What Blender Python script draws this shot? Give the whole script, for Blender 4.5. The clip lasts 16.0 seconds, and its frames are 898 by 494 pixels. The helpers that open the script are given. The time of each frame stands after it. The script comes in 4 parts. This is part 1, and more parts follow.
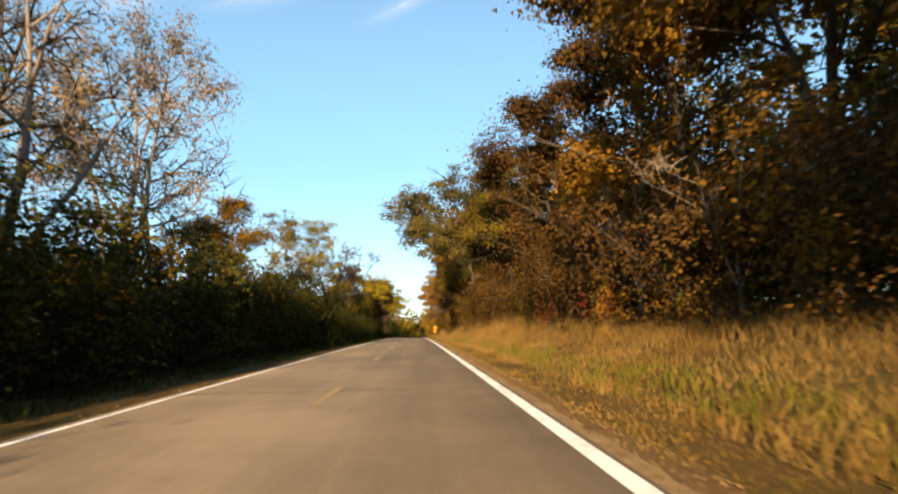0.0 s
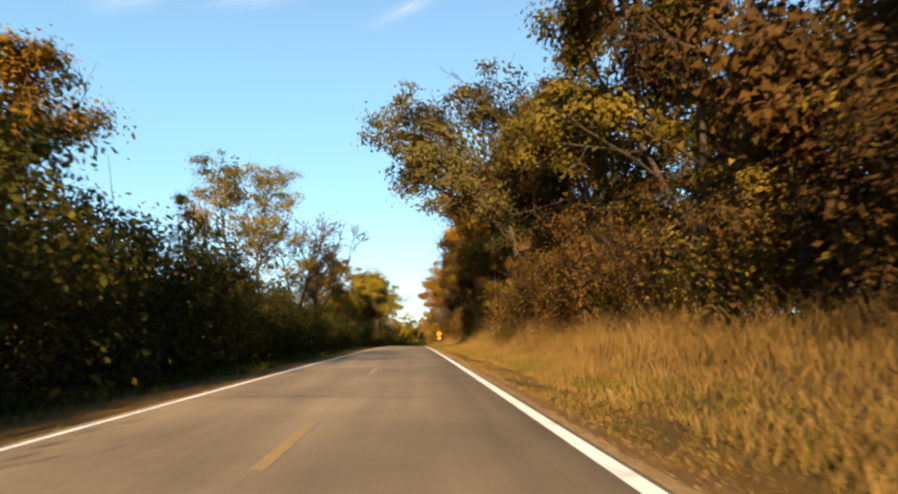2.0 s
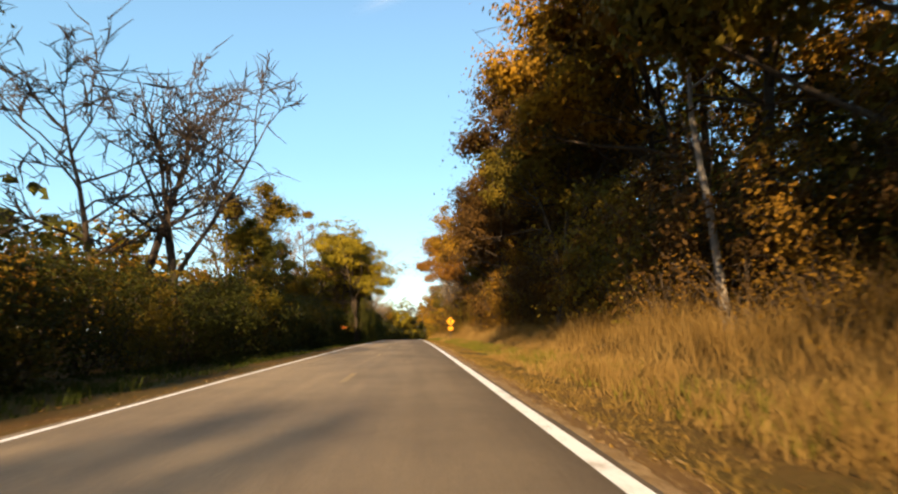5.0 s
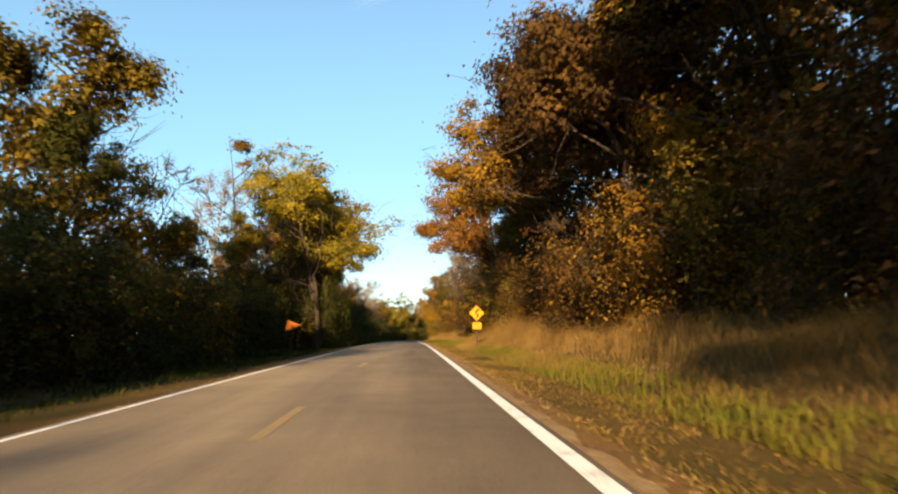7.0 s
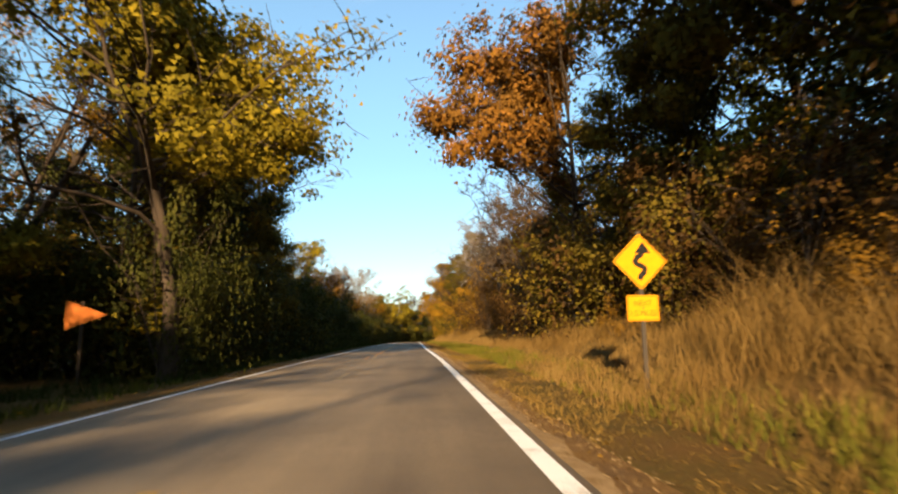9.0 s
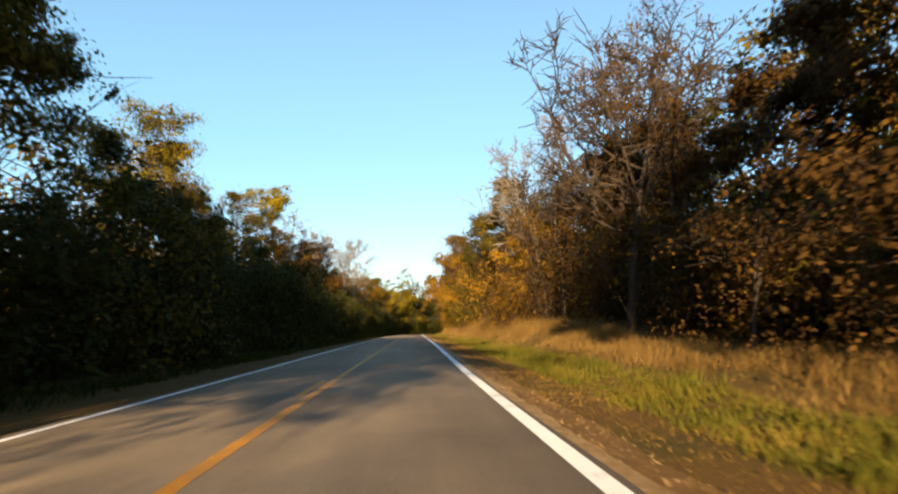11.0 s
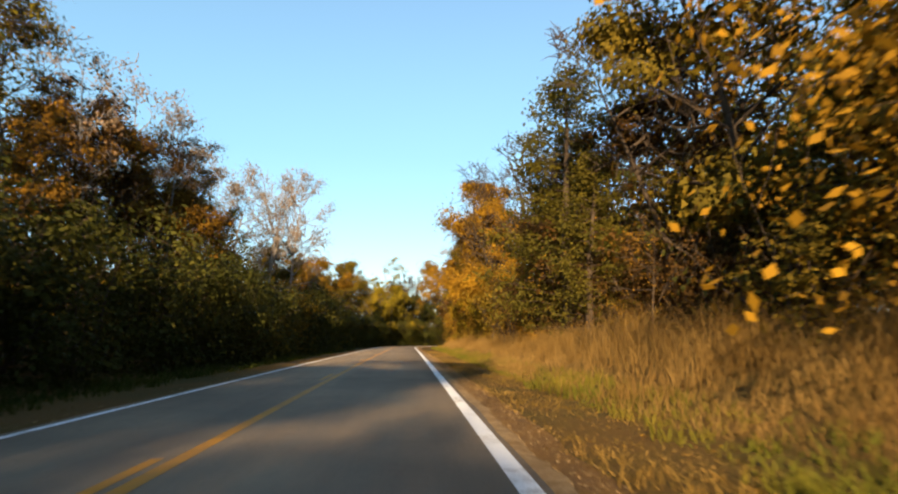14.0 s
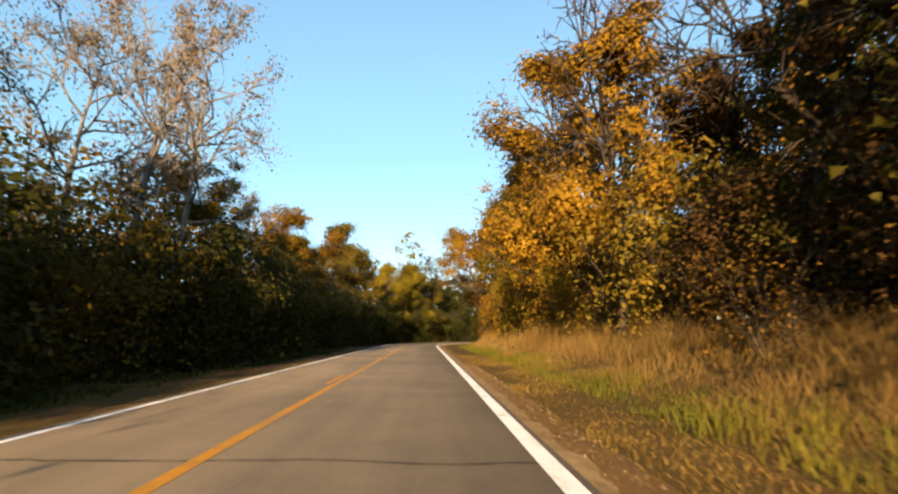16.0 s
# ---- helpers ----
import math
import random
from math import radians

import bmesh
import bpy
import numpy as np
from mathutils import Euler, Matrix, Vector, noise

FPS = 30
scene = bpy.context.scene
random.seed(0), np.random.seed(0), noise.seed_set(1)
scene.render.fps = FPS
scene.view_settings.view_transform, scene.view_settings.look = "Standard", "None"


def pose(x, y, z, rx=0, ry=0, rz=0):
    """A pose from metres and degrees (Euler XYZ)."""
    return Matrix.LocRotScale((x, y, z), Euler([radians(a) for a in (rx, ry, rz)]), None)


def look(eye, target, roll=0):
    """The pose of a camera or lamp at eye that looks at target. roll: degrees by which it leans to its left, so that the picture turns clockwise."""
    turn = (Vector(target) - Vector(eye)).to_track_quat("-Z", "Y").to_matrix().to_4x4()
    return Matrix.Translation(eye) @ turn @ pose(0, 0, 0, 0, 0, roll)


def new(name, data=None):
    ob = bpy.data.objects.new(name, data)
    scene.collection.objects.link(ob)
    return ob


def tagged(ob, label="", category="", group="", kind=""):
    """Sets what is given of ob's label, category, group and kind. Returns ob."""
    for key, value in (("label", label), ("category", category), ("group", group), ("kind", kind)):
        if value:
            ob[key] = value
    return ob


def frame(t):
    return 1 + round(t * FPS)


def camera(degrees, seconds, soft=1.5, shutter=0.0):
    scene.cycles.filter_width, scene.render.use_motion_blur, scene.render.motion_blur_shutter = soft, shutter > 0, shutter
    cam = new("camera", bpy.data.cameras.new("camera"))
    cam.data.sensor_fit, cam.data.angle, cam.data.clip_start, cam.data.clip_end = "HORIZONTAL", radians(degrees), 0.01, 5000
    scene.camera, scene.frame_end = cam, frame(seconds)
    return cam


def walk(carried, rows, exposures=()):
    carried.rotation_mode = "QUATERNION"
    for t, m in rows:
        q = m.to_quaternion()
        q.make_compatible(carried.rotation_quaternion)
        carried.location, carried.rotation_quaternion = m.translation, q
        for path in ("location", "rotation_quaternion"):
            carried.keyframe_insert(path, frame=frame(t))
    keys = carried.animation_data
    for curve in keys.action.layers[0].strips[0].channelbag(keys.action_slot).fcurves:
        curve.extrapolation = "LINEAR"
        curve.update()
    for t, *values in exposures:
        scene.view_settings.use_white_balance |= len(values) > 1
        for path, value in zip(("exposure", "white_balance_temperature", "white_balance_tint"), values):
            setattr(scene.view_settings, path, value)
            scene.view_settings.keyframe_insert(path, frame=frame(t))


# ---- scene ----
cam = camera(77.0, 16.0, soft=2.2, shutter=0.2)
EYE = 1.1  # the camera's height over the road

CREST, RADIUS, SPAN = 115.0, 6000.0, 300.0


def road_z(s):
    """The long, gentle crest that the road runs over."""
    c = SPAN * np.tanh((np.asarray(s, float) - CREST) / SPAN)
    return -c * c / (2 * RADIUS)


def road_x(s):
    """The road's middle: straight, then a bend to the right."""
    return np.maximum(np.asarray(s, float) - 282.0, 0) ** 2 / 200.0


def half_width(s):
    """From the middle to the edge lines: the road narrows a little on the way."""
    k = np.clip((np.asarray(s, float) - 150.0) / 24.0, 0, 1)
    return 2.83 - 0.24 * k * k * (3 - 2 * k)


WALK = [  # seconds, x, distance along the road, yaw, pitch and roll to the road, degrees
    (0, 1.31, 0.14, -3.45, 8.12, -0.90),
    (0.5, 1.22, 7.27, -3.45, 8.55, 0.15),
    (1, 1.15, 14.34, -3.44, 8.78, 0.10),
    (1.5, 1.12, 21.21, -3.39, 8.93, 0.52),
    (2, 1.11, 28.21, -3.46, 8.93, 0.25),
    (2.5, 1.09, 35.10, -3.56, 8.85, -0.05),
    (3, 1.11, 41.94, -3.66, 8.84, -0.21),
    (3.5, 1.13, 48.19, -3.71, 8.85, -0.16),
    (4, 1.20, 54.86, -3.76, 8.61, -0.38),
    (6.5, 1.40, 92.83, -3.66, 8.18, -0.30),
    (7, 1.45, 100.19, -3.88, 8.35, -0.61),
    (7.5, 1.51, 107.41, -4.11, 8.60, -0.39),
    (8, 1.62, 114.55, -4.34, 8.73, -0.34),
    (8.5, 1.68, 121.74, -4.11, 8.52, -0.18),
    (9, 1.74, 128.92, -3.59, 8.53, -0.95),
    (11.5, 1.33, 165.28, -3.41, 7.91, 0.13),
    (12, 1.36, 172.72, -3.65, 8.46, 0.48),
    (12.5, 1.36, 179.89, -3.98, 8.60, 0.45),
    (13, 1.46, 187.08, -4.08, 8.62, 0.85),
    (13.5, 1.54, 194.09, -4.33, 9.02, 0.90),
    (14, 1.67, 200.98, -3.88, 9.19, 0.80),
    (14.5, 1.76, 207.89, -2.77, 8.78, 0.50),
    (15, 1.65, 214.64, -2.41, 8.62, 0.60),
    (15.5, 1.56, 221.27, -2.20, 8.72, 0.56),
    (16, 1.49, 227.82, -2.20, 8.77, 0.90),
]


def riding(x, s, yaw, pitch, roll):
    slope = math.degrees(math.atan((float(road_z(s + 2)) - float(road_z(s - 2))) / 4))
    tilt = pose(0, 0, 0, slope)
    turn = pose(0, 0, 0, 0, 0, yaw) @ pose(0, 0, 0, 90 + pitch) @ pose(0, 0, 0, 0, 0, roll)
    return Matrix.Translation((x, s, float(road_z(s)) + EYE)) @ tilt @ turn


walk(cam, [(t, riding(*row)) for t, *row in WALK])

# ---- world, sun and exposure ----
SUN_BEHIND, SUN_UP = 11.0, 16.5  # degrees to the left of straight behind, and over the horizon
world = bpy.data.worlds.new("world")
scene.world = world
world.use_nodes = True
wn = world.node_tree.nodes
sky = wn.new("ShaderNodeTexSky")
sky.sky_type, sky.sun_disc = "NISHITA", False
sky.sun_elevation, sky.sun_rotation = radians(SUN_UP), radians(180 + SUN_BEHIND)
sky.air_density, sky.dust_density, sky.ozone_density = 1.0, 0.4, 1.5
wn["Background"].inputs["Strength"].default_value = 0.098
haze = wn.new("ShaderNodeMix")  # thin high haze evens the sky out
haze.data_type, haze.inputs[0].default_value = "RGBA", 0.5
haze.inputs[7].default_value = (1.05, 2.6, 3.3, 1)
up = wn.new("ShaderNodeSeparateXYZ")
world.node_tree.links.new(wn.new("ShaderNodeTexCoord").outputs["Generated"], up.inputs[0])
thin = wn.new("ShaderNodeMapRange")  # the haze thins out towards the zenith
for socket, v in zip(thin.inputs[1:5], (0.30, 0.75, 0.5, 0.0)):
    socket.default_value = v
world.node_tree.links.new(up.outputs["Z"], thin.inputs[0])
world.node_tree.links.new(thin.outputs[0], haze.inputs[0])
world.node_tree.links.new(sky.outputs["Color"], haze.inputs[6])
world.node_tree.links.new(haze.outputs[2], wn["Background"].inputs["Color"])
toward = Vector((-math.sin(radians(SUN_BEHIND)) * math.cos(radians(SUN_UP)),
                 -math.cos(radians(SUN_BEHIND)) * math.cos(radians(SUN_UP)), math.sin(radians(SUN_UP))))
sun = new("sun", bpy.data.lights.new("sun", "SUN"))
sun.data.energy, sun.data.angle, sun.data.color = 5.5, radians(0.6), (1.0, 0.715, 0.41)
sun.matrix_world = look(toward * 200, (0, 0, 0))
scene.view_settings.exposure = 1.6


# ---- materials ----
def material(name, rough=0.9):
    m = bpy.data.materials.new(name)
    m.use_nodes = True
    b = m.node_tree.nodes["Principled BSDF"]
    b.inputs["Roughness"].default_value = rough
    b.inputs["Specular IOR Level"].default_value = 0.1
    return m, m.node_tree.nodes, m.node_tree.links, b


def ramp(nodes, stops):
    r = nodes.new("ShaderNodeValToRGB")
    e = r.color_ramp.elements
    while len(e) < len(stops):
        e.new(0.5)
    for k, (at, col) in zip(e, stops):
        k.position, k.color = at, (*col, 1)
    return r


def noise_node(nodes, links, scale, detail=4.0, rough=0.6, coords="Object", stretch=None):
    n = nodes.new("ShaderNodeTexNoise")
    n.inputs["Scale"].default_value, n.inputs["Detail"].default_value, n.inputs["Roughness"].default_value = scale, detail, rough
    c = nodes.new("ShaderNodeTexCoord")
    out = c.outputs[coords]
    if stretch:
        mp = nodes.new("ShaderNodeMapping")
        mp.inputs["Scale"].default_value = stretch
        links.new(out, mp.inputs["Vector"])
        out = mp.outputs["Vector"]
    links.new(out, n.inputs["Vector"])
    return n


def mixed(nodes, links, fac, a, b, blend="MIX"):
    """A colour mix; fac, a and b are sockets or plain values."""
    m = nodes.new("ShaderNodeMix")
    m.data_type, m.blend_type = "RGBA", blend
    for socket, v in ((m.inputs[0], fac), (m.inputs[6], a), (m.inputs[7], b)):
        if isinstance(v, bpy.types.NodeSocket):
            links.new(v, socket)
        else:
            socket.default_value = v if isinstance(v, float) else (*v, 1)
    return m.outputs[2]


def bumped(nodes, links, b, height, strength, distance):
    bump = nodes.new("ShaderNodeBump")
    bump.inputs["Strength"].default_value, bump.inputs["Distance"].default_value = strength, distance
    links.new(height, bump.inputs["Height"])
    links.new(bump.outputs["Normal"], b.inputs["Normal"])


def leaf_material(name, colours, through_light=0.26):
    """Leaves of mixed autumn colours: leaf by leaf, clump by clump and tree by tree."""
    m, n, l, b = material(name, 0.75)
    geo, info = n.new("ShaderNodeNewGeometry"), n.new("ShaderNodeObjectInfo")
    big = noise_node(n, l, 0.7, 2.0)
    add = n.new("ShaderNodeMath")
    add.operation = "MULTIPLY_ADD"
    l.new(geo.outputs["Random Per Island"], add.inputs[0])
    add.inputs[1].default_value = 0.2
    shift = n.new("ShaderNodeMath")
    shift.operation = "MULTIPLY_ADD"
    l.new(big.outputs["Fac"], shift.inputs[0])
    shift.inputs[1].default_value = 1.9
    tone = n.new("ShaderNodeMath")
    tone.operation = "MULTIPLY_ADD"
    l.new(info.outputs["Random"], tone.inputs[0])
    tone.inputs[1].default_value, tone.inputs[2].default_value = 0.3, -0.74
    l.new(tone.outputs[0], shift.inputs[2])
    l.new(shift.outputs[0], add.inputs[2])
    r = ramp(n, [(k / (len(colours) - 1), c) for k, c in enumerate(colours)])
    l.new(add.outputs[0], r.inputs["Fac"])
    l.new(r.outputs["Color"], b.inputs["Base Color"])
    t, mix = n.new("ShaderNodeBsdfTranslucent"), n.new("ShaderNodeMixShader")
    l.new(r.outputs["Color"], t.inputs["Color"])
    mix.inputs[0].default_value = through_light
    l.new(b.outputs[0], mix.inputs[1])
    l.new(t.outputs[0], mix.inputs[2])
    l.new(mix.outputs[0], n["Material Output"].inputs["Surface"])
    return m


LEAVES = {
    "gold": leaf_material("leaf_gold", [(0.1037, 0.0581, 0.0058), (0.1718, 0.0921, 0.0079), (0.2544, 0.1378, 0.0093), (0.3273, 0.1805, 0.012)]),
    "olive": leaf_material("leaf_olive", [(0.06, 0.0476, 0.006), (0.0924, 0.0696, 0.0075), (0.1445, 0.0967, 0.0089), (0.202, 0.1239, 0.0111)]),
    "rust": leaf_material("leaf_rust", [(0.0807, 0.0433, 0.0058), (0.1271, 0.0675, 0.0072), (0.1977, 0.1007, 0.0086), (0.2581, 0.133, 0.0108)]),
    "orange": leaf_material("leaf_orange", [(0.0955, 0.0479, 0.0078), (0.1567, 0.0752, 0.0113), (0.2142, 0.0939, 0.0135), (0.2286, 0.117, 0.0164)]),
    "oak": leaf_material("leaf_oak", [(0.0476, 0.0391, 0.0107), (0.0735, 0.06, 0.0157), (0.1052, 0.0837, 0.02), (0.1448, 0.1082, 0.0236)]),
    "red": leaf_material("leaf_red", [(0.16, 0.022, 0.008), (0.30, 0.045, 0.012), (0.36, 0.075, 0.016)]),
    "green": leaf_material("leaf_green", [(0.026, 0.028, 0.0044), (0.036, 0.039, 0.006), (0.055, 0.054, 0.0076), (0.083, 0.069, 0.01)]),
    "lime": leaf_material("leaf_lime", [(0.0859, 0.0723, 0.0057), (0.1384, 0.1083, 0.0078), (0.221, 0.1627, 0.0092), (0.2823, 0.2035, 0.0105)]),
    "pale": leaf_material("leaf_pale", [(0.1166, 0.0793, 0.0415), (0.1681, 0.1125, 0.0613), (0.2196, 0.1482, 0.085), (0.1998, 0.1363, 0.0652)]),
    # withered brown leaves, kept extra dark to stand in for shade
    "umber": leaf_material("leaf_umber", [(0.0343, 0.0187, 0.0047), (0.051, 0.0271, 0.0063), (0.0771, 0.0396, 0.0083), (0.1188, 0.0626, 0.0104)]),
    "cedar": leaf_material("leaf_cedar", [(0.028, 0.026, 0.004), (0.046, 0.041, 0.005), (0.072, 0.058, 0.0065), (0.105, 0.078, 0.008)], 0.2),
}


def bark_material(name, dark, light):
    m, n, l, b = material(name)
    fine, coarse = noise_node(n, l, 9.0, 6.0, 0.7, stretch=(1, 1, 0.25)), noise_node(n, l, 1.2, 2.0)
    r = ramp(n, [(0.3, dark), (0.75, light)])
    l.new(fine.outputs["Fac"], r.inputs["Fac"])
    c = mixed(n, l, coarse.outputs["Fac"], r.outputs["Color"], light)
    l.new(c, b.inputs["Base Color"])
    bumped(n, l, b, fine.outputs["Fac"], 0.7, 0.03)
    return m


BARK = bark_material("bark_grey_brown", (0.020, 0.014, 0.009), (0.066, 0.049, 0.034))
PALE_BARK = bark_material("bark_pale", (0.08, 0.068, 0.055), (0.21, 0.18, 0.15))


def blade_material(name, colours):
    m, n, l, b = material(name, 0.8)
    geo = n.new("ShaderNodeNewGeometry")
    patch = noise_node(n, l, 0.5, 3.0)
    add = n.new("ShaderNodeMath")
    add.operation = "MULTIPLY_ADD"
    l.new(geo.outputs["Random Per Island"], add.inputs[0])
    add.inputs[1].default_value = 0.28
    sub = n.new("ShaderNodeMath")
    sub.operation = "MULTIPLY_ADD"
    l.new(patch.outputs["Fac"], sub.inputs[0])
    sub.inputs[1].default_value, sub.inputs[2].default_value = 1.5, -0.43
    l.new(sub.outputs[0], add.inputs[2])
    r = ramp(n, [(k / (len(colours) - 1), c) for k, c in enumerate(colours)])
    l.new(add.outputs[0], r.inputs["Fac"])
    l.new(r.outputs["Color"], b.inputs["Base Color"])
    t, mix = n.new("ShaderNodeBsdfTranslucent"), n.new("ShaderNodeMixShader")
    l.new(r.outputs["Color"], t.inputs["Color"])
    mix.inputs[0].default_value = 0.3
    l.new(b.outputs[0], mix.inputs[1])
    l.new(t.outputs[0], mix.inputs[2])
    l.new(mix.outputs[0], n["Material Output"].inputs["Surface"])
    return m


DRY_GRASS = blade_material("dry_grass", [(0.11, 0.063, 0.015), (0.17, 0.102, 0.028), (0.23, 0.145, 0.044), (0.31, 0.205, 0.070)])
GREEN_GRASS = blade_material("green_grass", [(0.050, 0.060, 0.006), (0.085, 0.088, 0.010), (0.135, 0.110, 0.014), (0.175, 0.108, 0.022)])
# green grass again, with the left verge's shade put into its colour
SHADED_GREEN_GRASS = blade_material("shade_grass", [(0.020, 0.031, 0.004), (0.033, 0.044, 0.0055), (0.047, 0.053, 0.007), (0.06, 0.046, 0.010)])
MIXED_GRASS = blade_material("verge_grass", [(0.085, 0.070, 0.013), (0.14, 0.090, 0.020), (0.21, 0.130, 0.034), (0.17, 0.088, 0.024)])


def ground_material():
    m, n, l, b = material("ground_earth_and_grass", 0.95)
    patch, fine = noise_node(n, l, 0.35, 5.0), noise_node(n, l, 14.0, 4.0, 0.7)
    grass = ramp(n, [(0.3, (0.045, 0.05, 0.009)), (0.5, (0.10, 0.066, 0.014)), (0.7, (0.13, 0.07, 0.018))])
    l.new(patch.outputs["Fac"], grass.inputs["Fac"])
    litter = ramp(n, [(0.35, (0.04, 0.023, 0.009)), (0.7, (0.12, 0.062, 0.020))])
    l.new(fine.outputs["Fac"], litter.inputs["Fac"])
    fac = n.new("ShaderNodeMath")
    fac.operation = "MULTIPLY_ADD"
    l.new(fine.outputs["Fac"], fac.inputs[0])
    fac.inputs[1].default_value, fac.inputs[2].default_value = 2.0, -0.6
    c = mixed(n, l, fac.outputs[0], grass.outputs["Color"], litter.outputs["Color"])
    l.new(c, b.inputs["Base Color"])
    bumped(n, l, b, fine.outputs["Fac"], 0.8, 0.05)
    return m


def gravel_material():
    m, n, l, b = material("shoulder_dirt_and_gravel", 0.95)
    fine, mid = noise_node(n, l, 38.0, 4.0, 0.8), noise_node(n, l, 1.3, 5.0, 0.7)
    stones = ramp(n, [(0.35, (0.10, 0.058, 0.024)), (0.6, (0.20, 0.12, 0.052)), (0.8, (0.38, 0.27, 0.15))])
    l.new(fine.outputs["Fac"], stones.inputs["Fac"])
    earth = ramp(n, [(0.35, (0.15, 0.082, 0.024)), (0.7, (0.27, 0.158, 0.054))])
    l.new(fine.outputs["Fac"], earth.inputs["Fac"])
    f = ramp(n, [(0.42, (0, 0, 0)), (0.6, (1, 1, 1))])
    l.new(mid.outputs["Fac"], f.inputs["Fac"])
    l.new(mixed(n, l, f.outputs["Color"], earth.outputs["Color"], stones.outputs["Color"]), b.inputs["Base Color"])
    bumped(n, l, b, fine.outputs["Fac"], 1.0, 0.05)
    return m


def pale_gravel_material():
    m, n, l, b = material("pale_gravel", 0.95)
    fine, mid = noise_node(n, l, 55.0, 3.0, 0.8), noise_node(n, l, 3.1, 6.0, 0.8)
    stones = ramp(n, [(0.35, (0.19, 0.125, 0.058)), (0.55, (0.36, 0.25, 0.125)), (0.75, (0.55, 0.42, 0.24))])
    l.new(fine.outputs["Fac"], stones.inputs["Fac"])
    soil = ramp(n, [(0.34, (0.58, 0.5, 0.4)), (0.6, (1, 1, 1))])
    l.new(mid.outputs["Fac"], soil.inputs["Fac"])
    l.new(mixed(n, l, 1.0, stones.outputs["Color"], soil.outputs["Color"], "MULTIPLY"), b.inputs["Base Color"])
    bumped(n, l, b, fine.outputs["Fac"], 0.9, 0.02)
    return m


def asphalt_material():
    m, n, l, b = material("worn_asphalt", 0.82)
    fine = noise_node(n, l, 70.0, 3.0, 0.8)
    lanes = noise_node(n, l, 1.0, 4.0, 0.6, stretch=(0.9, 0.05, 1))
    blot = noise_node(n, l, 0.25, 5.0, 0.65)
    grit = ramp(n, [(0.3, (0.143, 0.112, 0.077)), (0.7, (0.315, 0.25, 0.168))])
    l.new(fine.outputs["Fac"], grit.inputs["Fac"])
    wear = ramp(n, [(0.3, (0.74, 0.74, 0.76)), (0.7, (1.15, 1.13, 1.08))])
    l.new(lanes.outputs["Fac"], wear.inputs["Fac"])
    stain = ramp(n, [(0.32, (0.76, 0.76, 0.79)), (0.62, (1.10, 1.09, 1.07))])
    l.new(blot.outputs["Fac"], stain.inputs["Fac"])
    c = mixed(n, l, 1.0, grit.outputs["Color"], wear.outputs["Color"], "MULTIPLY")
    l.new(mixed(n, l, 1.0, c, stain.outputs["Color"], "MULTIPLY"), b.inputs["Base Color"])
    bumped(n, l, b, fine.outputs["Fac"], 0.35, 0.008)
    return m


def paint_material(name, col, worn, amount):
    m, n, l, b = material(name, 0.6)
    fine, broad = noise_node(n, l, 30.0, 5.0, 0.8), noise_node(n, l, 2.2, 3.0)
    total = n.new("ShaderNodeMath")
    total.operation = "MULTIPLY"
    l.new(fine.outputs["Fac"], total.inputs[0])
    l.new(broad.outputs["Fac"], total.inputs[1])
    r = ramp(n, [(amount, worn), (amount + 0.1, col)])
    l.new(total.outputs[0], r.inputs["Fac"])
    l.new(r.outputs["Color"], b.inputs["Base Color"])
    return m


def plain_material(name, col, rough=0.5, metal=0.0):
    m, n, l, b = material(name, rough)
    fine = noise_node(n, l, 6.0, 5.0, 0.7)
    r = ramp(n, [(0.3, tuple(v * 0.8 for v in col)), (0.7, col)])
    l.new(fine.outputs["Fac"], r.inputs["Fac"])
    l.new(r.outputs["Color"], b.inputs["Base Color"])
    b.inputs["Metallic"].default_value = metal
    return m


GROUND, GRAVEL, ASPHALT, PALE_GRAVEL = ground_material(), gravel_material(), asphalt_material(), pale_gravel_material()
WHITE_PAINT = paint_material("white_road_paint", (0.78, 0.77, 0.74), (0.42, 0.38, 0.32), 0.13)
YELLOW_PAINT = paint_material("yellow_road_paint", (0.46, 0.205, 0.011), (0.34, 0.17, 0.03), 0.2)
FADED_PAINT = paint_material("faded_yellow_paint", (0.38, 0.215, 0.03), (0.26, 0.19, 0.09), 0.26)
TAR = plain_material("dark_crack", (0.022, 0.019, 0.017), 0.8)
SIGN_YELLOW = plain_material("sign_yellow", (0.60, 0.245, 0.004), 0.45)
SIGN_OLD = plain_material("pennant_yellow", (0.46, 0.125, 0.012), 0.5)
SIGN_BLACK = plain_material("sign_black", (0.012, 0.012, 0.012), 0.5)
SIGN_WORN = plain_material("sign_worn_print", (0.11, 0.055, 0.008), 0.5)
GALVANISED = plain_material("dull_steel", (0.06, 0.050, 0.04), 0.7, 0.3)
POST_WOOD = plain_material("weathered_post", (0.05, 0.035, 0.022), 0.9)


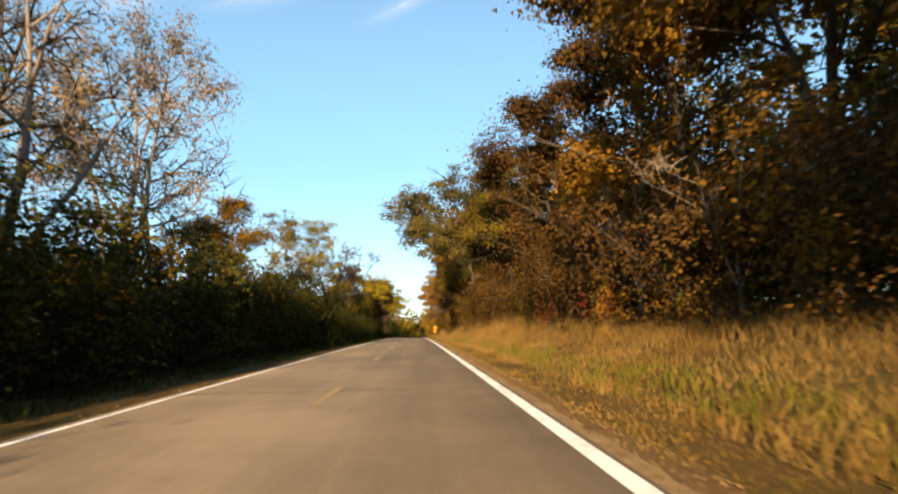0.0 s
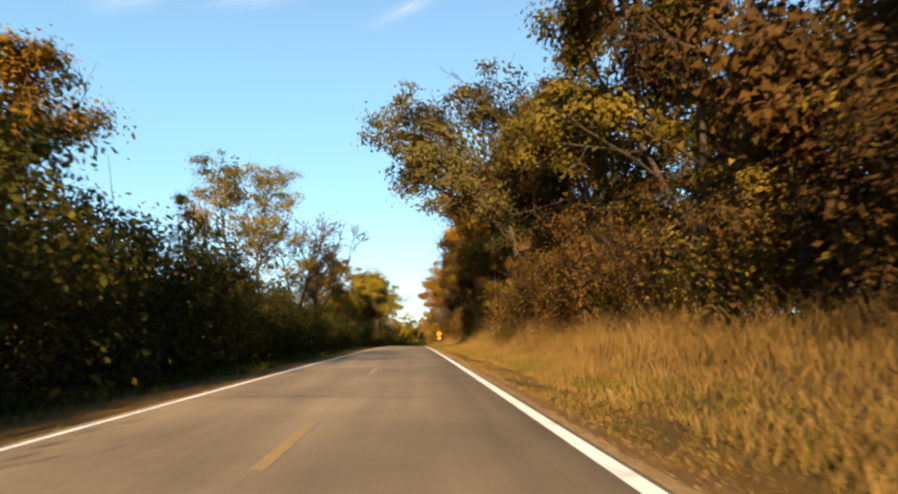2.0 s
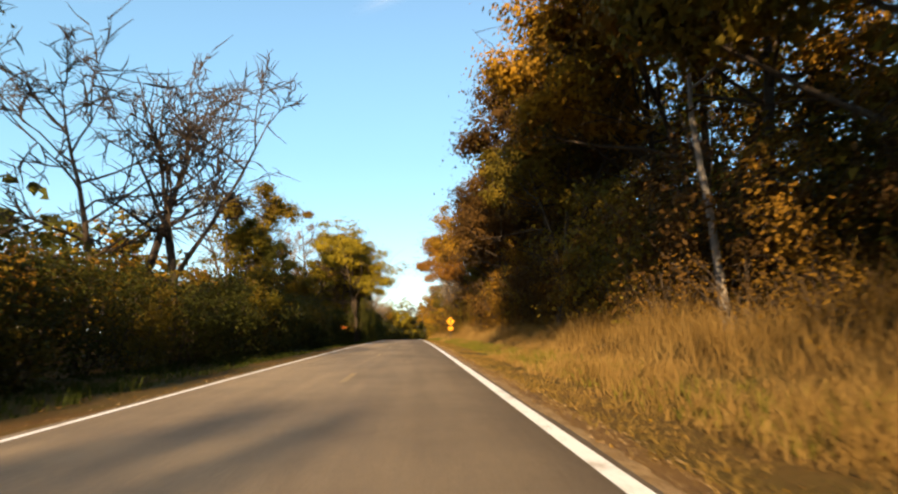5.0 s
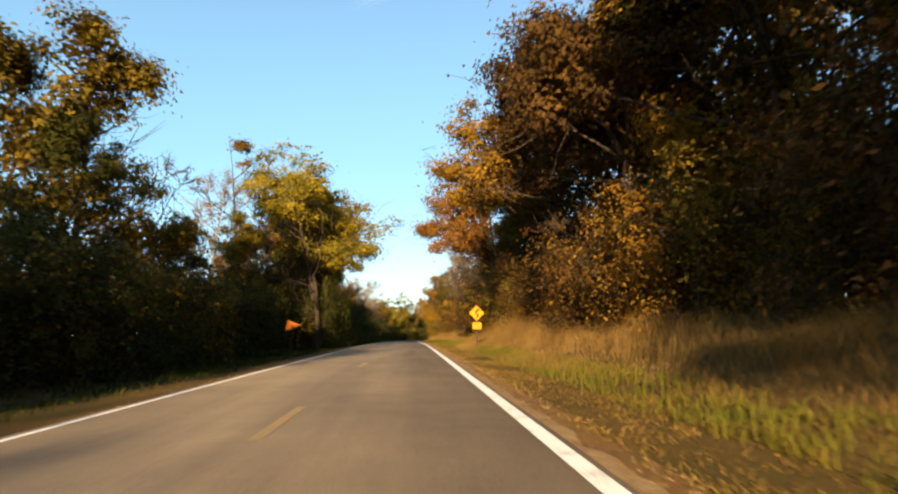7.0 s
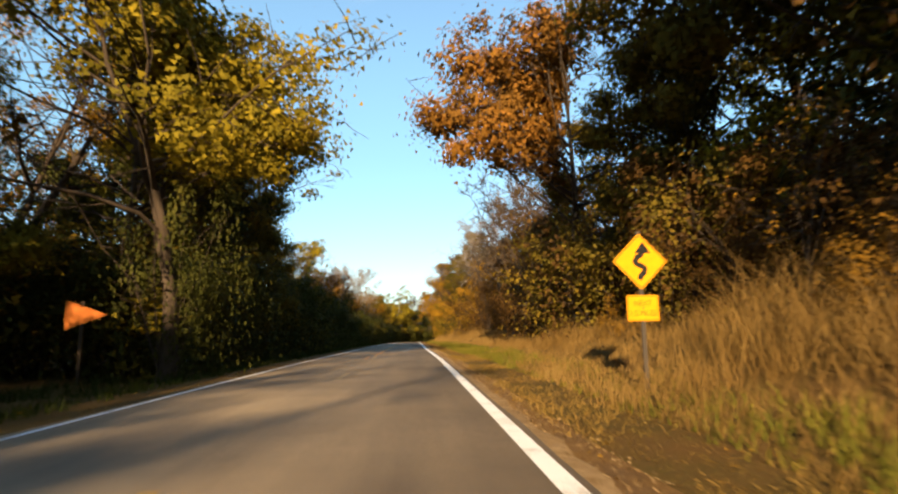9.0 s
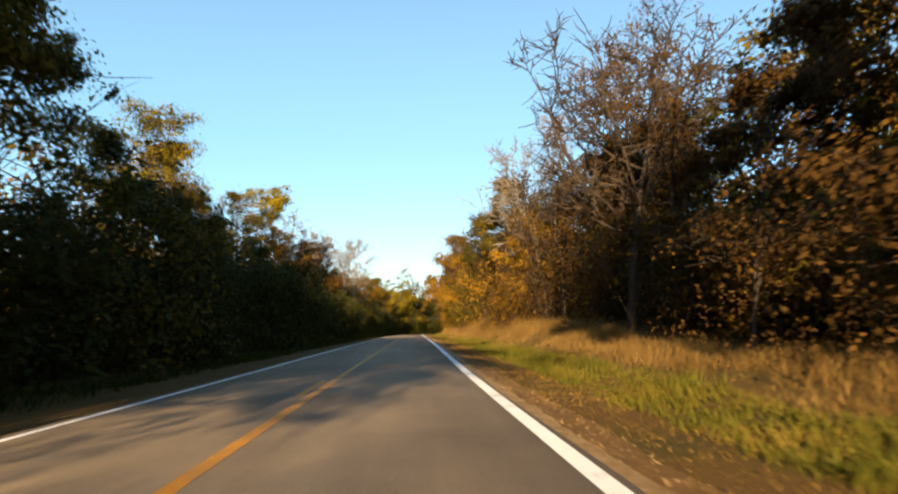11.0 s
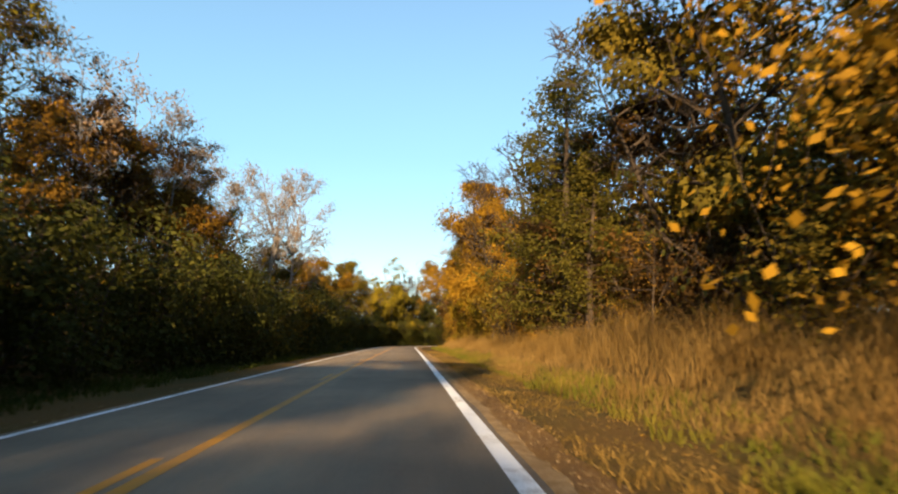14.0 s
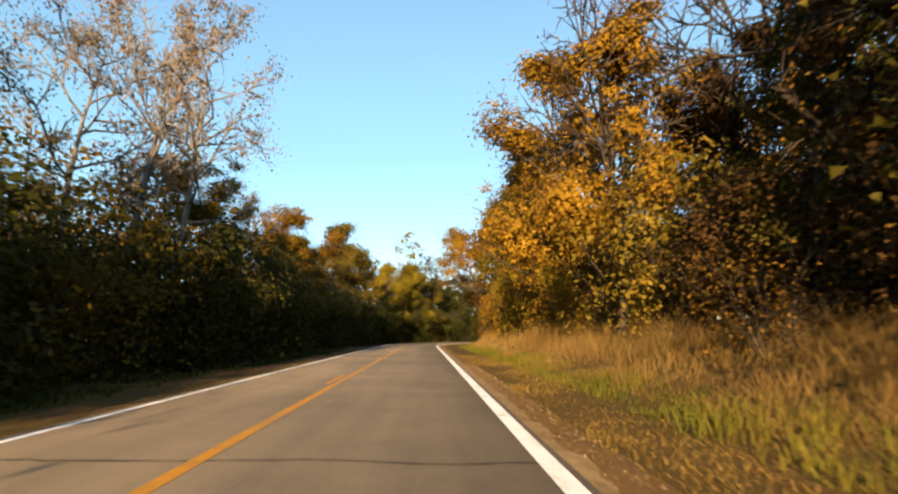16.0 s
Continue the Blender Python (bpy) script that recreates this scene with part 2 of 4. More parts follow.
# ---- building blocks ----
def mesh_of(name, verts, faces, mat):
    """A mesh from arrays: faces is (n, 3), (n, 4), or a list of such arrays."""
    me = bpy.data.meshes.new(name)
    groups = faces if isinstance(faces, list) else [faces]
    groups = [np.asarray(f, np.int32) for f in groups if len(f)]
    verts = np.asarray(verts, np.float32)
    loops = np.concatenate([f.ravel() for f in groups])
    sizes = np.concatenate([np.full(len(f), f.shape[1], np.int32) for f in groups])
    me.vertices.add(len(verts))
    me.vertices.foreach_set("co", verts.ravel())
    me.loops.add(len(loops))
    me.loops.foreach_set("vertex_index", loops)
    me.polygons.add(len(sizes))
    me.polygons.foreach_set("loop_start", np.concatenate([[0], np.cumsum(sizes)[:-1]]).astype(np.int32))
    me.update(calc_edges=True)
    me.validate()
    if mat:
        me.materials.append(mat)
    return me


def part(name, bm, mat, parent, label=""):
    me = bpy.data.meshes.new(name)
    bm.to_mesh(me)
    bm.free()
    me.materials.append(mat)
    ob = new(name, me)
    ob.parent = parent
    return tagged(ob, label)


def ground_rise(x, s):
    """The ground's height over the road beside it: shoulder, ditch, then a bank."""
    d = np.asarray(x, float) - road_x(s)
    k = [-120, -40, -20, -9, -6.2, -4.6, -3.1, 3.1, 4.2, 5.4, 6.6, 8.2, 10.5, 14, 24, 60, 120]
    h = [3.0, 1.2, 0.4, -0.25, -0.3, -0.16, -0.05, -0.05, -0.12, -0.14, 0.12, 0.7, 1.3, 1.8, 2.6, 4.5, 6.0]
    low = np.interp(s, [150, 163, 179, 192], [1.0, 0.35, 0.35, 1.0])  # the bank dips here
    h = np.interp(d, k, h)
    return np.where((d > 6) & (h > 0) & (d < 24), h * np.maximum(low, np.clip((d - 12) / 12, 0, 1)), h)


def ground_z(x, s):
    return float(road_z(s) + ground_rise(x, s))


def strip(name, s0, s1, left, right, up, mat, step=2.0):
    """A band along the road between two distances from its middle (numbers or functions of s)."""
    s = np.linspace(s0, s1, max(2, int(round((s1 - s0) / step)) + 1))
    a = left(s) if callable(left) else np.full_like(s, left)
    b = right(s) if callable(right) else np.full_like(s, right)
    z = road_z(s) + up
    v = np.stack([np.stack([road_x(s) + a, s, z], 1), np.stack([road_x(s) + b, s, z], 1)], 1).reshape(-1, 3)
    i = np.arange(len(s) - 1) * 2
    return mesh_of(name, v, np.stack([i, i + 1, i + 3, i + 2], 1), mat)


# ---- ground and road ----
def build_ground():
    xs = np.unique(np.round(np.concatenate([np.linspace(-1500, -160, 12), np.linspace(-120, -20, 21), np.linspace(-20, 30, 126), np.linspace(34, 120, 20), np.linspace(160, 1500, 12)]), 3))
    ys = np.unique(np.round(np.concatenate([np.linspace(-900, -60, 15), np.linspace(-50, 380, 216), np.linspace(395, 2600, 30)]), 3))
    gx, gy = np.meshgrid(xs, ys)
    z = road_z(gy) + ground_rise(gx, gy)
    d = np.abs(gx - road_x(gy))
    bump = np.array([noise.noise((x * 0.55, y * 0.55, 0)) for x, y in zip(gx.ravel(), gy.ravel())]).reshape(gx.shape)
    z = z + bump * np.clip((d - 3.4) / 3, 0, 1) * 0.13
    z = np.where(d < 3.3, np.minimum(z, road_z(gy) - 0.09), z)
    v = np.stack([gx, gy, z], -1).reshape(-1, 3)
    n = len(xs)
    i = (np.arange(len(ys) - 1)[:, None] * n + np.arange(n - 1)[None]).ravel()
    ob = new("ground", mesh_of("ground", v, np.stack([i, i + 1, i + n + 1, i + n], 1), GROUND))
    return tagged(ob, "grassy roadside ground with leaf litter and low bank", "ground", kind="structure")


def build_road():
    s = np.linspace(-120, 420, 271)
    wob = np.array([noise.noise((7.0, v * 0.35, 0)) for v in s]) * 0.06
    prof = [(-1, 0.24, -0.12), (-1, 0.17, 0.0), (0, 0.0, 0.015), (1, 0.17, 0.0), (1, 0.24, -0.12)]
    cols = []
    for side, over, up in prof:
        x = road_x(s) + side * (half_width(s) + over) + side * wob * (over > 0)
        cols.append(np.stack([x, s, road_z(s) + up * (0 if up > 0 else 1)], 1))
    v = np.stack(cols, 1).reshape(-1, 3)
    i = (np.arange(len(s) - 1)[:, None] * 5 + np.arange(4)[None]).ravel()
    ob = new("road", mesh_of("road", v, np.stack([i, i + 1, i + 6, i + 5], 1), ASPHALT))
    return tagged(ob, "worn grey-tan asphalt two-lane country road", "road", kind="structure")


ground, road = build_ground(), build_road()


def shoulder(side, width, mat, label):
    s = np.linspace(-60, 380, 441)
    edge = np.array([noise.noise((3.0 + side, v * 0.5, 2)) for v in s])
    x0 = road_x(s) + side * (half_width(s) + 0.16)
    x1 = x0 + side * (width + 0.25 * edge)
    z0, z1 = road_z(s) - 0.035, road_z(s) + ground_rise(x1, s) - 0.01
    xm = (x0 + x1) / 2
    v = np.stack([np.stack([x0, s, z0], 1), np.stack([xm, s, road_z(s) + ground_rise(xm, s) + 0.025], 1), np.stack([x1, s, z1], 1)], 1).reshape(-1, 3)
    i = (np.arange(len(s) - 1)[:, None] * 3 + np.arange(2)[None]).ravel()
    return tagged(new("shoulder", mesh_of("shoulder", v, np.stack([i, i + 1, i + 4, i + 3], 1), mat)), label, "shoulder", kind="structure")


def gravel_edge(side, width, label):
    """Pale loose gravel just outside the asphalt, with a ragged outer edge."""
    s = np.linspace(-60, 380, 2201)
    edge = np.array([noise.noise((9.0 + side, v * 1.1, 4)) + 0.7 * noise.noise((5.0, v * 3.7, 1)) + 0.6 * noise.noise((2.0, v * 9.0, 7)) for v in s])
    x0 = road_x(s) + side * (half_width(s) + 0.13)
    x1 = x0 + side * np.clip(width * (1 + 0.45 * edge), 0.06, None)
    xm, z = (x0 + x1) / 2, road_z(s)
    v = np.stack([np.stack([x0, s, z - 0.012], 1), np.stack([xm, s, z + ground_rise(xm, s) + 0.036], 1), np.stack([x1, s, z + ground_rise(x1, s) + 0.004], 1)], 1).reshape(-1, 3)
    i = (np.arange(len(s) - 1)[:, None] * 3 + np.arange(2)[None]).ravel()
    return tagged(new("gravel_edge", mesh_of("gravel_edge", v, np.stack([i, i + 1, i + 4, i + 3], 1), PALE_GRAVEL)), label, "gravel", kind="structure")


gravel_edge(1, 0.34, "pale tan gravel strip along the asphalt's edge")
shoulder(1, 0.75, GRAVEL, "brown dirt and gravel shoulder beside the road")
shoulder(-1, 0.6, GROUND, "narrow shoulder of brown earth, grass and leaf litter")


def marking(name, me, label):
    ob = new(name, me)
    ob.parent = road
    return tagged(ob, label)


LINE = 0.19
marking("edge_line", strip("edge_line", -60, 400, lambda s: half_width(s) - LINE / 2, lambda s: half_width(s) + LINE / 2, 0.004, WHITE_PAINT), "worn white edge line")
marking("edge_line", strip("edge_line", -60, 400, lambda s: -half_width(s) - LINE * 0.27, lambda s: -half_width(s) + LINE * 0.27, 0.004, WHITE_PAINT), "worn white edge line")
DASH, PERIOD, FIRST = 2.6, 12.19, 10.1
for k in range(-4, 13):
    mid = FIRST + PERIOD * k
    marking("centre_dash", strip("centre_dash", mid - DASH / 2, mid + DASH / 2, -0.235, -0.095, 0.004, FADED_PAINT), "faded yellow centre dash")


def drift(s):
    """The centre lines are painted a little off the middle further on."""
    return 0.13 * np.clip((np.asarray(s, float) - 195) / 35, 0, 1)


marking("centre_line", strip("centre_line", 158, 400, lambda s: -0.37 - drift(s), lambda s: -0.23 - drift(s), 0.004, YELLOW_PAINT), "faded solid yellow centre line")
for k in range(12, 33):
    mid = FIRST + PERIOD * k
    marking("centre_dash", strip("centre_dash", mid - DASH / 2, mid + DASH / 2, lambda s: -0.56 - drift(s), lambda s: -0.45 - drift(s), 0.004, YELLOW_PAINT), "faded yellow centre dash")


def crack(s0, x0, x1, seed):
    rng = random.Random(seed)
    xs = np.linspace(x0, x1, 40)
    ys = s0 + np.array([noise.noise((x * 0.9, seed * 3.1, 0)) for x in xs]) * 0.14 + np.array([rng.uniform(-0.012, 0.012) for _ in xs])
    w = np.array([rng.uniform(0.012, 0.028) for _ in xs])
    z = road_z(ys) + 0.003
    v = np.stack([np.stack([xs, ys - w, z], 1), np.stack([xs, ys + w, z], 1)], 1).reshape(-1, 3)
    i = np.arange(len(xs) - 1) * 2
    marking("crack", mesh_of("crack", v, np.stack([i, i + 2, i + 3, i + 1], 1), TAR), "dark sealed crack across the road")


for seed, (s0, x0, x1) in enumerate([(10.7, -2.9, 2.9), (21.1, -2.9, 2.9), (38.9, -2.6, 1.4), (63.9, -1.9, 0.3), (101.7, -2.9, 2.9),
                                     (124.6, -2.8, 0.6), (192.0, -2.6, 2.4), (216.7, -2.3, 1.0), (232.9, -2.6, 2.6), (246.0, -1.0, 1.6)]):
    crack(s0, x0, x1, seed)


# ---- plants: shapes ----
def tubes(lines):
    """Tapered tubes along polylines (points, radii, sides)."""
    vs, fs, n0 = [], [], 0
    for pts, radii, k in lines:
        pts = np.asarray(pts, float)
        d = np.gradient(pts, axis=0)
        d /= np.linalg.norm(d, axis=1)[:, None] + 1e-9
        ref = np.where(np.abs(d[:, 2:3]) > 0.9, [[1.0, 0, 0]], [[0, 0, 1.0]])
        u = np.cross(d, ref)
        u /= np.linalg.norm(u, axis=1)[:, None] + 1e-9
        w = np.cross(d, u)
        a = np.arange(k) * 2 * np.pi / k
        ring = pts[:, None] + np.asarray(radii)[:, None, None] * (np.cos(a)[None, :, None] * u[:, None] + np.sin(a)[None, :, None] * w[:, None])
        vs.append(ring.reshape(-1, 3))
        m = len(pts)
        i = (np.arange(m - 1)[:, None] * k + np.arange(k)[None]).ravel()
        j = (np.arange(m - 1)[:, None] * k + (np.arange(k)[None] + 1) % k).ravel()
        fs.append(np.stack([i, j, j + k, i + k], 1) + n0)
        n0 += m * k
    return np.concatenate(vs), np.concatenate(fs)


def leaf_quads(rng, centres, size, flat=0.5, tri=False, out=None):
    """One small pointed leaf, a folded rhombus (or a triangle, far off), at each centre."""
    n = len(centres)
    nor = rng.normal(size=(n, 3)) + [0, 0, flat]
    if out is not None:  # leaves face outwards from their clump and crown
        nor = nor * 0.38 + out
    nor /= np.linalg.norm(nor, axis=1)[:, None]
    u = np.cross(nor, rng.normal(size=(n, 3)))
    u /= np.linalg.norm(u, axis=1)[:, None] + 1e-9
    w = np.cross(nor, u)
    s = size * rng.uniform(0.65, 1.35, (n, 1))
    v = np.stack([centres - u * s * 0.6, centres - w * s * 0.36 - nor * s * 0.08, centres + u * s * 0.6, centres + w * s * 0.36 - nor * s * 0.08], 1)
    if tri:
        v = np.stack([centres - u * s * 0.45, centres - w * s * 0.42 + u * s * 0.25 - nor * s * 0.1, centres + w * s * 0.36 + u * s * 0.5], 1)
        return v.reshape(-1, 3), np.arange(n * 3).reshape(n, 3)
    return v.reshape(-1, 3), np.arange(n * 4).reshape(n, 4)


def wander(rng, p, d, length, steps, rise, wild):
    """A crooked branch from p along d."""
    pts, d = [np.array(p, float)], np.array(d, float)
    for _ in range(steps):
        d = d + rng.normal(size=3) * wild + [0, 0, rise]
        d /= np.linalg.norm(d)
        pts.append(pts[-1] + d * length / steps)
    return np.array(pts)


def lumps(rng, centres, middle, n, radius, flat=0.7, loose=0.26):
    """Leaves in uneven masses: near the outer shell of a knobbly lump round each centre. Gives their places and the way they face."""
    m = len(centres)
    r = radius * rng.uniform(0.5, 1.35, m)
    away = unit(centres - middle)
    which = rng.choice(m, n, p=r ** 2 / (r ** 2).sum())
    d = unit(rng.normal(size=(n, 3)) + away[which] * 0.75 + [0, 0, 0.3])
    knob = np.sin((d * rng.normal(size=(m, 3))[which]).sum(1) * 3.2 + rng.uniform(0, 6.28, m)[which])
    far = r[which] * (1 + 0.3 * knob) * rng.uniform(0.55, 1.08, n) * np.where(rng.random(n) < loose, rng.uniform(1.05, 1.75, n), 1.0)
    return centres[which] + d * far[:, None] * [1, 1, flat], d + away[which] * 0.3


def facing(rng, pts, n):
    """Which of the twigs bear the leaves: mostly those on the side towards the road, local -x."""
    w = np.where(pts[:, 0] < 0.4, 1.0, 0.22)
    return rng.choice(len(pts), n, p=w / w.sum())


def unit(v):
    return v / (np.linalg.norm(v, axis=1)[:, None] + 1e-9)


def along(pts, f):
    k = f * (len(pts) - 1)
    i = min(int(k), len(pts) - 2)
    return pts[i] + (pts[i + 1] - pts[i]) * (k - i), pts[i + 1] - pts[i]


def tree_shape(seed, height=13.0, base=0.3, radius=4.0, limbs=14, subs=5, twigs=3, leaves=7000, size=0.18, trunk=0.2, fork=False, spread=0.5, full=1.0, droop=0.0, arms=(), tri=False, stout=1.0, core=0, even=False, lump=0.0, masses=90):
    """The wood and the leaves of a tree. arms: great limbs of
    their own, as (share of the trunk's height, degrees round from local -x, length, upward slope)."""
    rng = np.random.default_rng(seed)
    lines, tips, owner = [], [], []
    stems = [wander(rng, (0, 0, 0), (rng.normal() * 0.06, rng.normal() * 0.06, 1), height * 0.93, 9, 0.08, 0.07)]
    lines.append((stems[0], (trunk * np.linspace(1, 0, 10) ** 1.15 + 0.012) * np.r_[1.35, np.ones(9)], 7))
    if fork:
        for _ in range(2):
            p, _d = along(stems[0], rng.uniform(0.15, 0.3))
            a = rng.uniform(0, 6.28)
            st = wander(rng, p, (math.cos(a) * 0.45, math.sin(a) * 0.45, 1), height * rng.uniform(0.55, 0.7), 7, 0.06, 0.09)
            stems.append(st)
            lines.append((st, np.linspace(trunk * 0.7, trunk * 0.1, 8), 6))
    for n in range(limbs + len(arms)):
        stem = stems[n % len(stems)]
        f = base + (0.97 - base) * ((n + rng.uniform(0, 1)) / limbs)
        f2 = f if stem is stems[0] else 0.25 + 0.75 * (f - base) / (1 - base)
        p, _d = along(stem, min(f2, 0.99))
        a = n * 2.4 + rng.normal() * 0.4
        g = (f - base) / (1 - base)
        out = radius * (0.45 + 0.75 * math.sin(math.pi * min(1, 0.18 + 0.80 * g))) * rng.uniform(0.7, 1.15) * (1 - 0.35 * g)
        up = 0.25 + 0.75 * g
        r = trunk * (0.42 - 0.25 * g)
        many, first = subs, 0.25
        if n >= limbs:
            f, a, out, up = arms[n - limbs]
            p, a, r, many, first = along(stems[0], f)[0], math.pi + radians(a), trunk * 0.4, subs * 4, 0.3
        limb = wander(rng, p, (math.cos(a), math.sin(a), up), out, 6 if twigs > 1 else 4, 0.05 - droop, 0.16 if n < limbs else 0.08)
        owner.append(len(lines))
        lines.append((limb, np.linspace(r, r * 0.2, len(limb)), 5 if twigs > 3 else 4))
        if n >= limbs:
            out *= 0.6
        for _ in range(many):
            q, d = along(limb, rng.uniform(first, 1.0))
            d = d / np.linalg.norm(d) + rng.normal(size=3) * 0.65
            steps = 4 if twigs > 3 else 2
            sub = wander(rng, q, d / np.linalg.norm(d), out * rng.uniform(0.28, 0.5), steps, 0.05 - droop, 0.2)
            lines.append((sub, np.linspace(r * 0.32, r * 0.08, steps + 1) * stout, 4 if twigs > 3 else 3))
            tips += [along(sub, 0.5)[0], along(sub, 0.75)[0], sub[-1]]
            for _ in range(twigs):
                q2, d2 = along(sub, rng.uniform(0.2, 1.0))
                d2 = d2 / (np.linalg.norm(d2) + 1e-9) + rng.normal(size=3) * 0.7
                tw = wander(rng, q2, d2 / np.linalg.norm(d2), out * rng.uniform(0.12, 0.28), 2, 0.02 - droop, 0.2)
                lines.append((tw, np.array([0.012, 0.008, 0.004]) * (1 + trunk * 3) * stout, 3))
                tips += [tw[1], tw[2]]
    if not leaves:  # a bare tree: its trunk, then each limb by itself
        cuts = owner + [len(lines)]
        return [tubes(lines[: owner[0]])] + [tubes(lines[i:j]) for i, j in zip(cuts, cuts[1:])], None
    wood = tubes(lines)
    tips = np.array(tips)
    kept = tips[rng.random(len(tips)) < full]
    if lump:  # no lone lumps on stray twigs
        near = (np.linalg.norm(kept[:, None] - kept[None], axis=2) < 0.11 * height).sum(1)
        kept = kept[near > np.quantile(near, 0.2)]
    many = masses if lump else leaves
    pick = kept[rng.integers(0, len(kept), many) if even else facing(rng, kept, many)]
    if lump:
        c, out = lumps(rng, pick, kept.mean(0) - [0, 0, 1.0], leaves, lump)
    else:
        c = pick + rng.normal(size=(leaves, 3)) * spread * [0.62, 0.62, 0.45] - [0, 0, 0.08]
        out = unit(c - kept.mean(0)) * 0.6 + unit(c - pick) * 0.8
    if core:  # large leaf sprays inside the crown
        inner = kept[rng.integers(0, len(kept), core)]
        c = np.concatenate([c, inner * [[1, 1, 1]] * np.c_[np.tile(rng.uniform(0.08, 0.58, (core, 1)), (1, 2)), np.ones((core, 1))] + rng.normal(size=(core, 3)) * 0.25])
        size = np.r_[np.full(leaves, size), np.full(core, size * 1.6)][:, None]
        out = np.concatenate([out, unit(c[leaves:] - kept.mean(0))])
    return wood, leaf_quads(rng, c, size, tri=tri, out=out)


def cedar_shape(seed, height=11.0, radius=2.6, leaves=13000):
    rng = np.random.default_rng(seed)
    trunk = wander(rng, (0, 0, 0), (0, 0, 1), height, 8, 0.1, 0.02)
    lines, tips = [(trunk, np.linspace(0.2, 0.02, 9), 7)], []
    for n in range(70):
        f = 0.06 + 0.92 * n / 70
        p, _d = along(trunk, f)
        a = n * 2.4 + rng.normal() * 0.3
        out = radius * (1 - f) ** 0.75 * rng.uniform(0.75, 1.2) + 0.25
        b = wander(rng, p, (math.cos(a), math.sin(a), 0.15), out, 4, 0.03, 0.12)
        lines.append((b, np.linspace(0.035, 0.006, 5), 3))
        tips += [b[2], b[3], b[3], b[4], b[4]]
    tips = np.array(tips)
    c = tips[rng.integers(0, len(tips), leaves)] + rng.normal(size=(leaves, 3)) * [0.24, 0.24, 0.17]
    return tubes(lines), leaf_quads(rng, c, 0.13, 0.0, tri=True)


def bush_shape(seed, height=3.2, radius=1.8, leaves=2400, size=0.13, stems=9, full=1.0, tri=False, side=5, lump=0.0):
    rng = np.random.default_rng(seed)
    lines, tips = [], []
    for n in range(stems):
        a = n * 2.4 + rng.normal() * 0.3
        o = rng.uniform(0.15, 1.0)
        s = wander(rng, (math.cos(a) * 0.25, math.sin(a) * 0.25, 0), (math.cos(a) * o * 0.8, math.sin(a) * o * 0.8, 1), height * rng.uniform(0.7, 1.12), 4, -0.01, 0.16)
        lines.append((s, np.linspace(0.035, 0.006, 5), 3))
        for _ in range(side):
            p, d = along(s, rng.uniform(0.12, 1.0))
            d = d / np.linalg.norm(d) + rng.normal(size=3) * 0.7
            t = wander(rng, p, d / np.linalg.norm(d), radius * rng.uniform(0.4, 0.85), 2, 0.0, 0.25)
            lines.append((t, np.linspace(0.012, 0.004, 3), 3))
            tips += [t[1], (t[1] + t[2]) / 2, t[2]]
    wood = tubes(lines)
    if not leaves:
        return wood, None
    tips = np.array(tips)
    kept = tips[rng.random(len(tips)) < full]
    pick = kept[facing(rng, kept, 46 if lump else leaves)]
    if lump:
        c, out = lumps(rng, pick, np.array([0.5, 0, height * 0.35]), leaves, lump, 0.8)
    else:
        c = pick + rng.normal(size=(leaves, 3)) * [0.26, 0.26, 0.22]
        out = unit(c - [0, 0, height * 0.4]) * 0.6 + unit(c - pick) * 0.8
    low = rng.random(leaves) < 0.25
    c[low, 2] *= rng.random(low.sum())
    c[:, 2] = np.abs(c[:, 2])
    return wood, leaf_quads(rng, c, size, tri=tri, out=out)


SHAPES = {}


def shape(name, made):
    wood, leaves = made
    pieces = []
    for wv, wf in wood if isinstance(wood, list) else [wood]:
        pieces.append(mesh_of(name + "_wood", wv, wf, BARK))
        pieces[-1].polygons.foreach_set("use_smooth", np.ones(len(wf), bool))
    tall = max(float(wv[:, 2].max()) for wv, _ in (wood if isinstance(wood, list) else [wood]))
    SHAPES[name] = (pieces, mesh_of(name + "_leaves", *leaves, LEAVES["gold"]) if leaves else None, tall)


for k in range(5):
    shape(f"broad{k}", tree_shape(10 + k, height=13 + 0.6 * k, base=0.12, radius=4.2 + 0.2 * k, limbs=20, subs=6, twigs=0, leaves=14500, size=0.178, fork=k % 2 == 1, core=2400, full=0.75, tri=True, lump=0.82, masses=95))
for k in range(2):
    shape(f"lacy{k}", tree_shape(20 + k, height=15 + k, base=0.34, radius=4.2, limbs=16, subs=6, twigs=3, leaves=5200, size=0.165, full=0.5, fork=k == 1, stout=1.6, tri=True, even=True, lump=0.5, masses=70))
for k in range(3):
    shape(f"airy{k}", tree_shape(24 + k, height=15 + k, base=0.2, radius=4.3, limbs=22, subs=6, twigs=2, leaves=9000, size=0.16, full=0.8, fork=k == 1, stout=1.3, tri=True, even=True, lump=0.62, masses=120, core=700))
for k in range(3):
    shape(f"haze{k}", tree_shape(20 + k, height=15 + k, base=0.34, radius=4.2, limbs=16, subs=6, twigs=4, leaves=4600, size=0.13, full=0.6, fork=k == 1, spread=0.5, stout=1.6, tri=True, even=True))
for k in range(3):
    shape(f"bare{k}", tree_shape(30 + k, height=14 + k, base=0.22, radius=5.4, limbs=16, subs=7, twigs=5, leaves=0, trunk=0.2, fork=k > 0, stout=1.9))
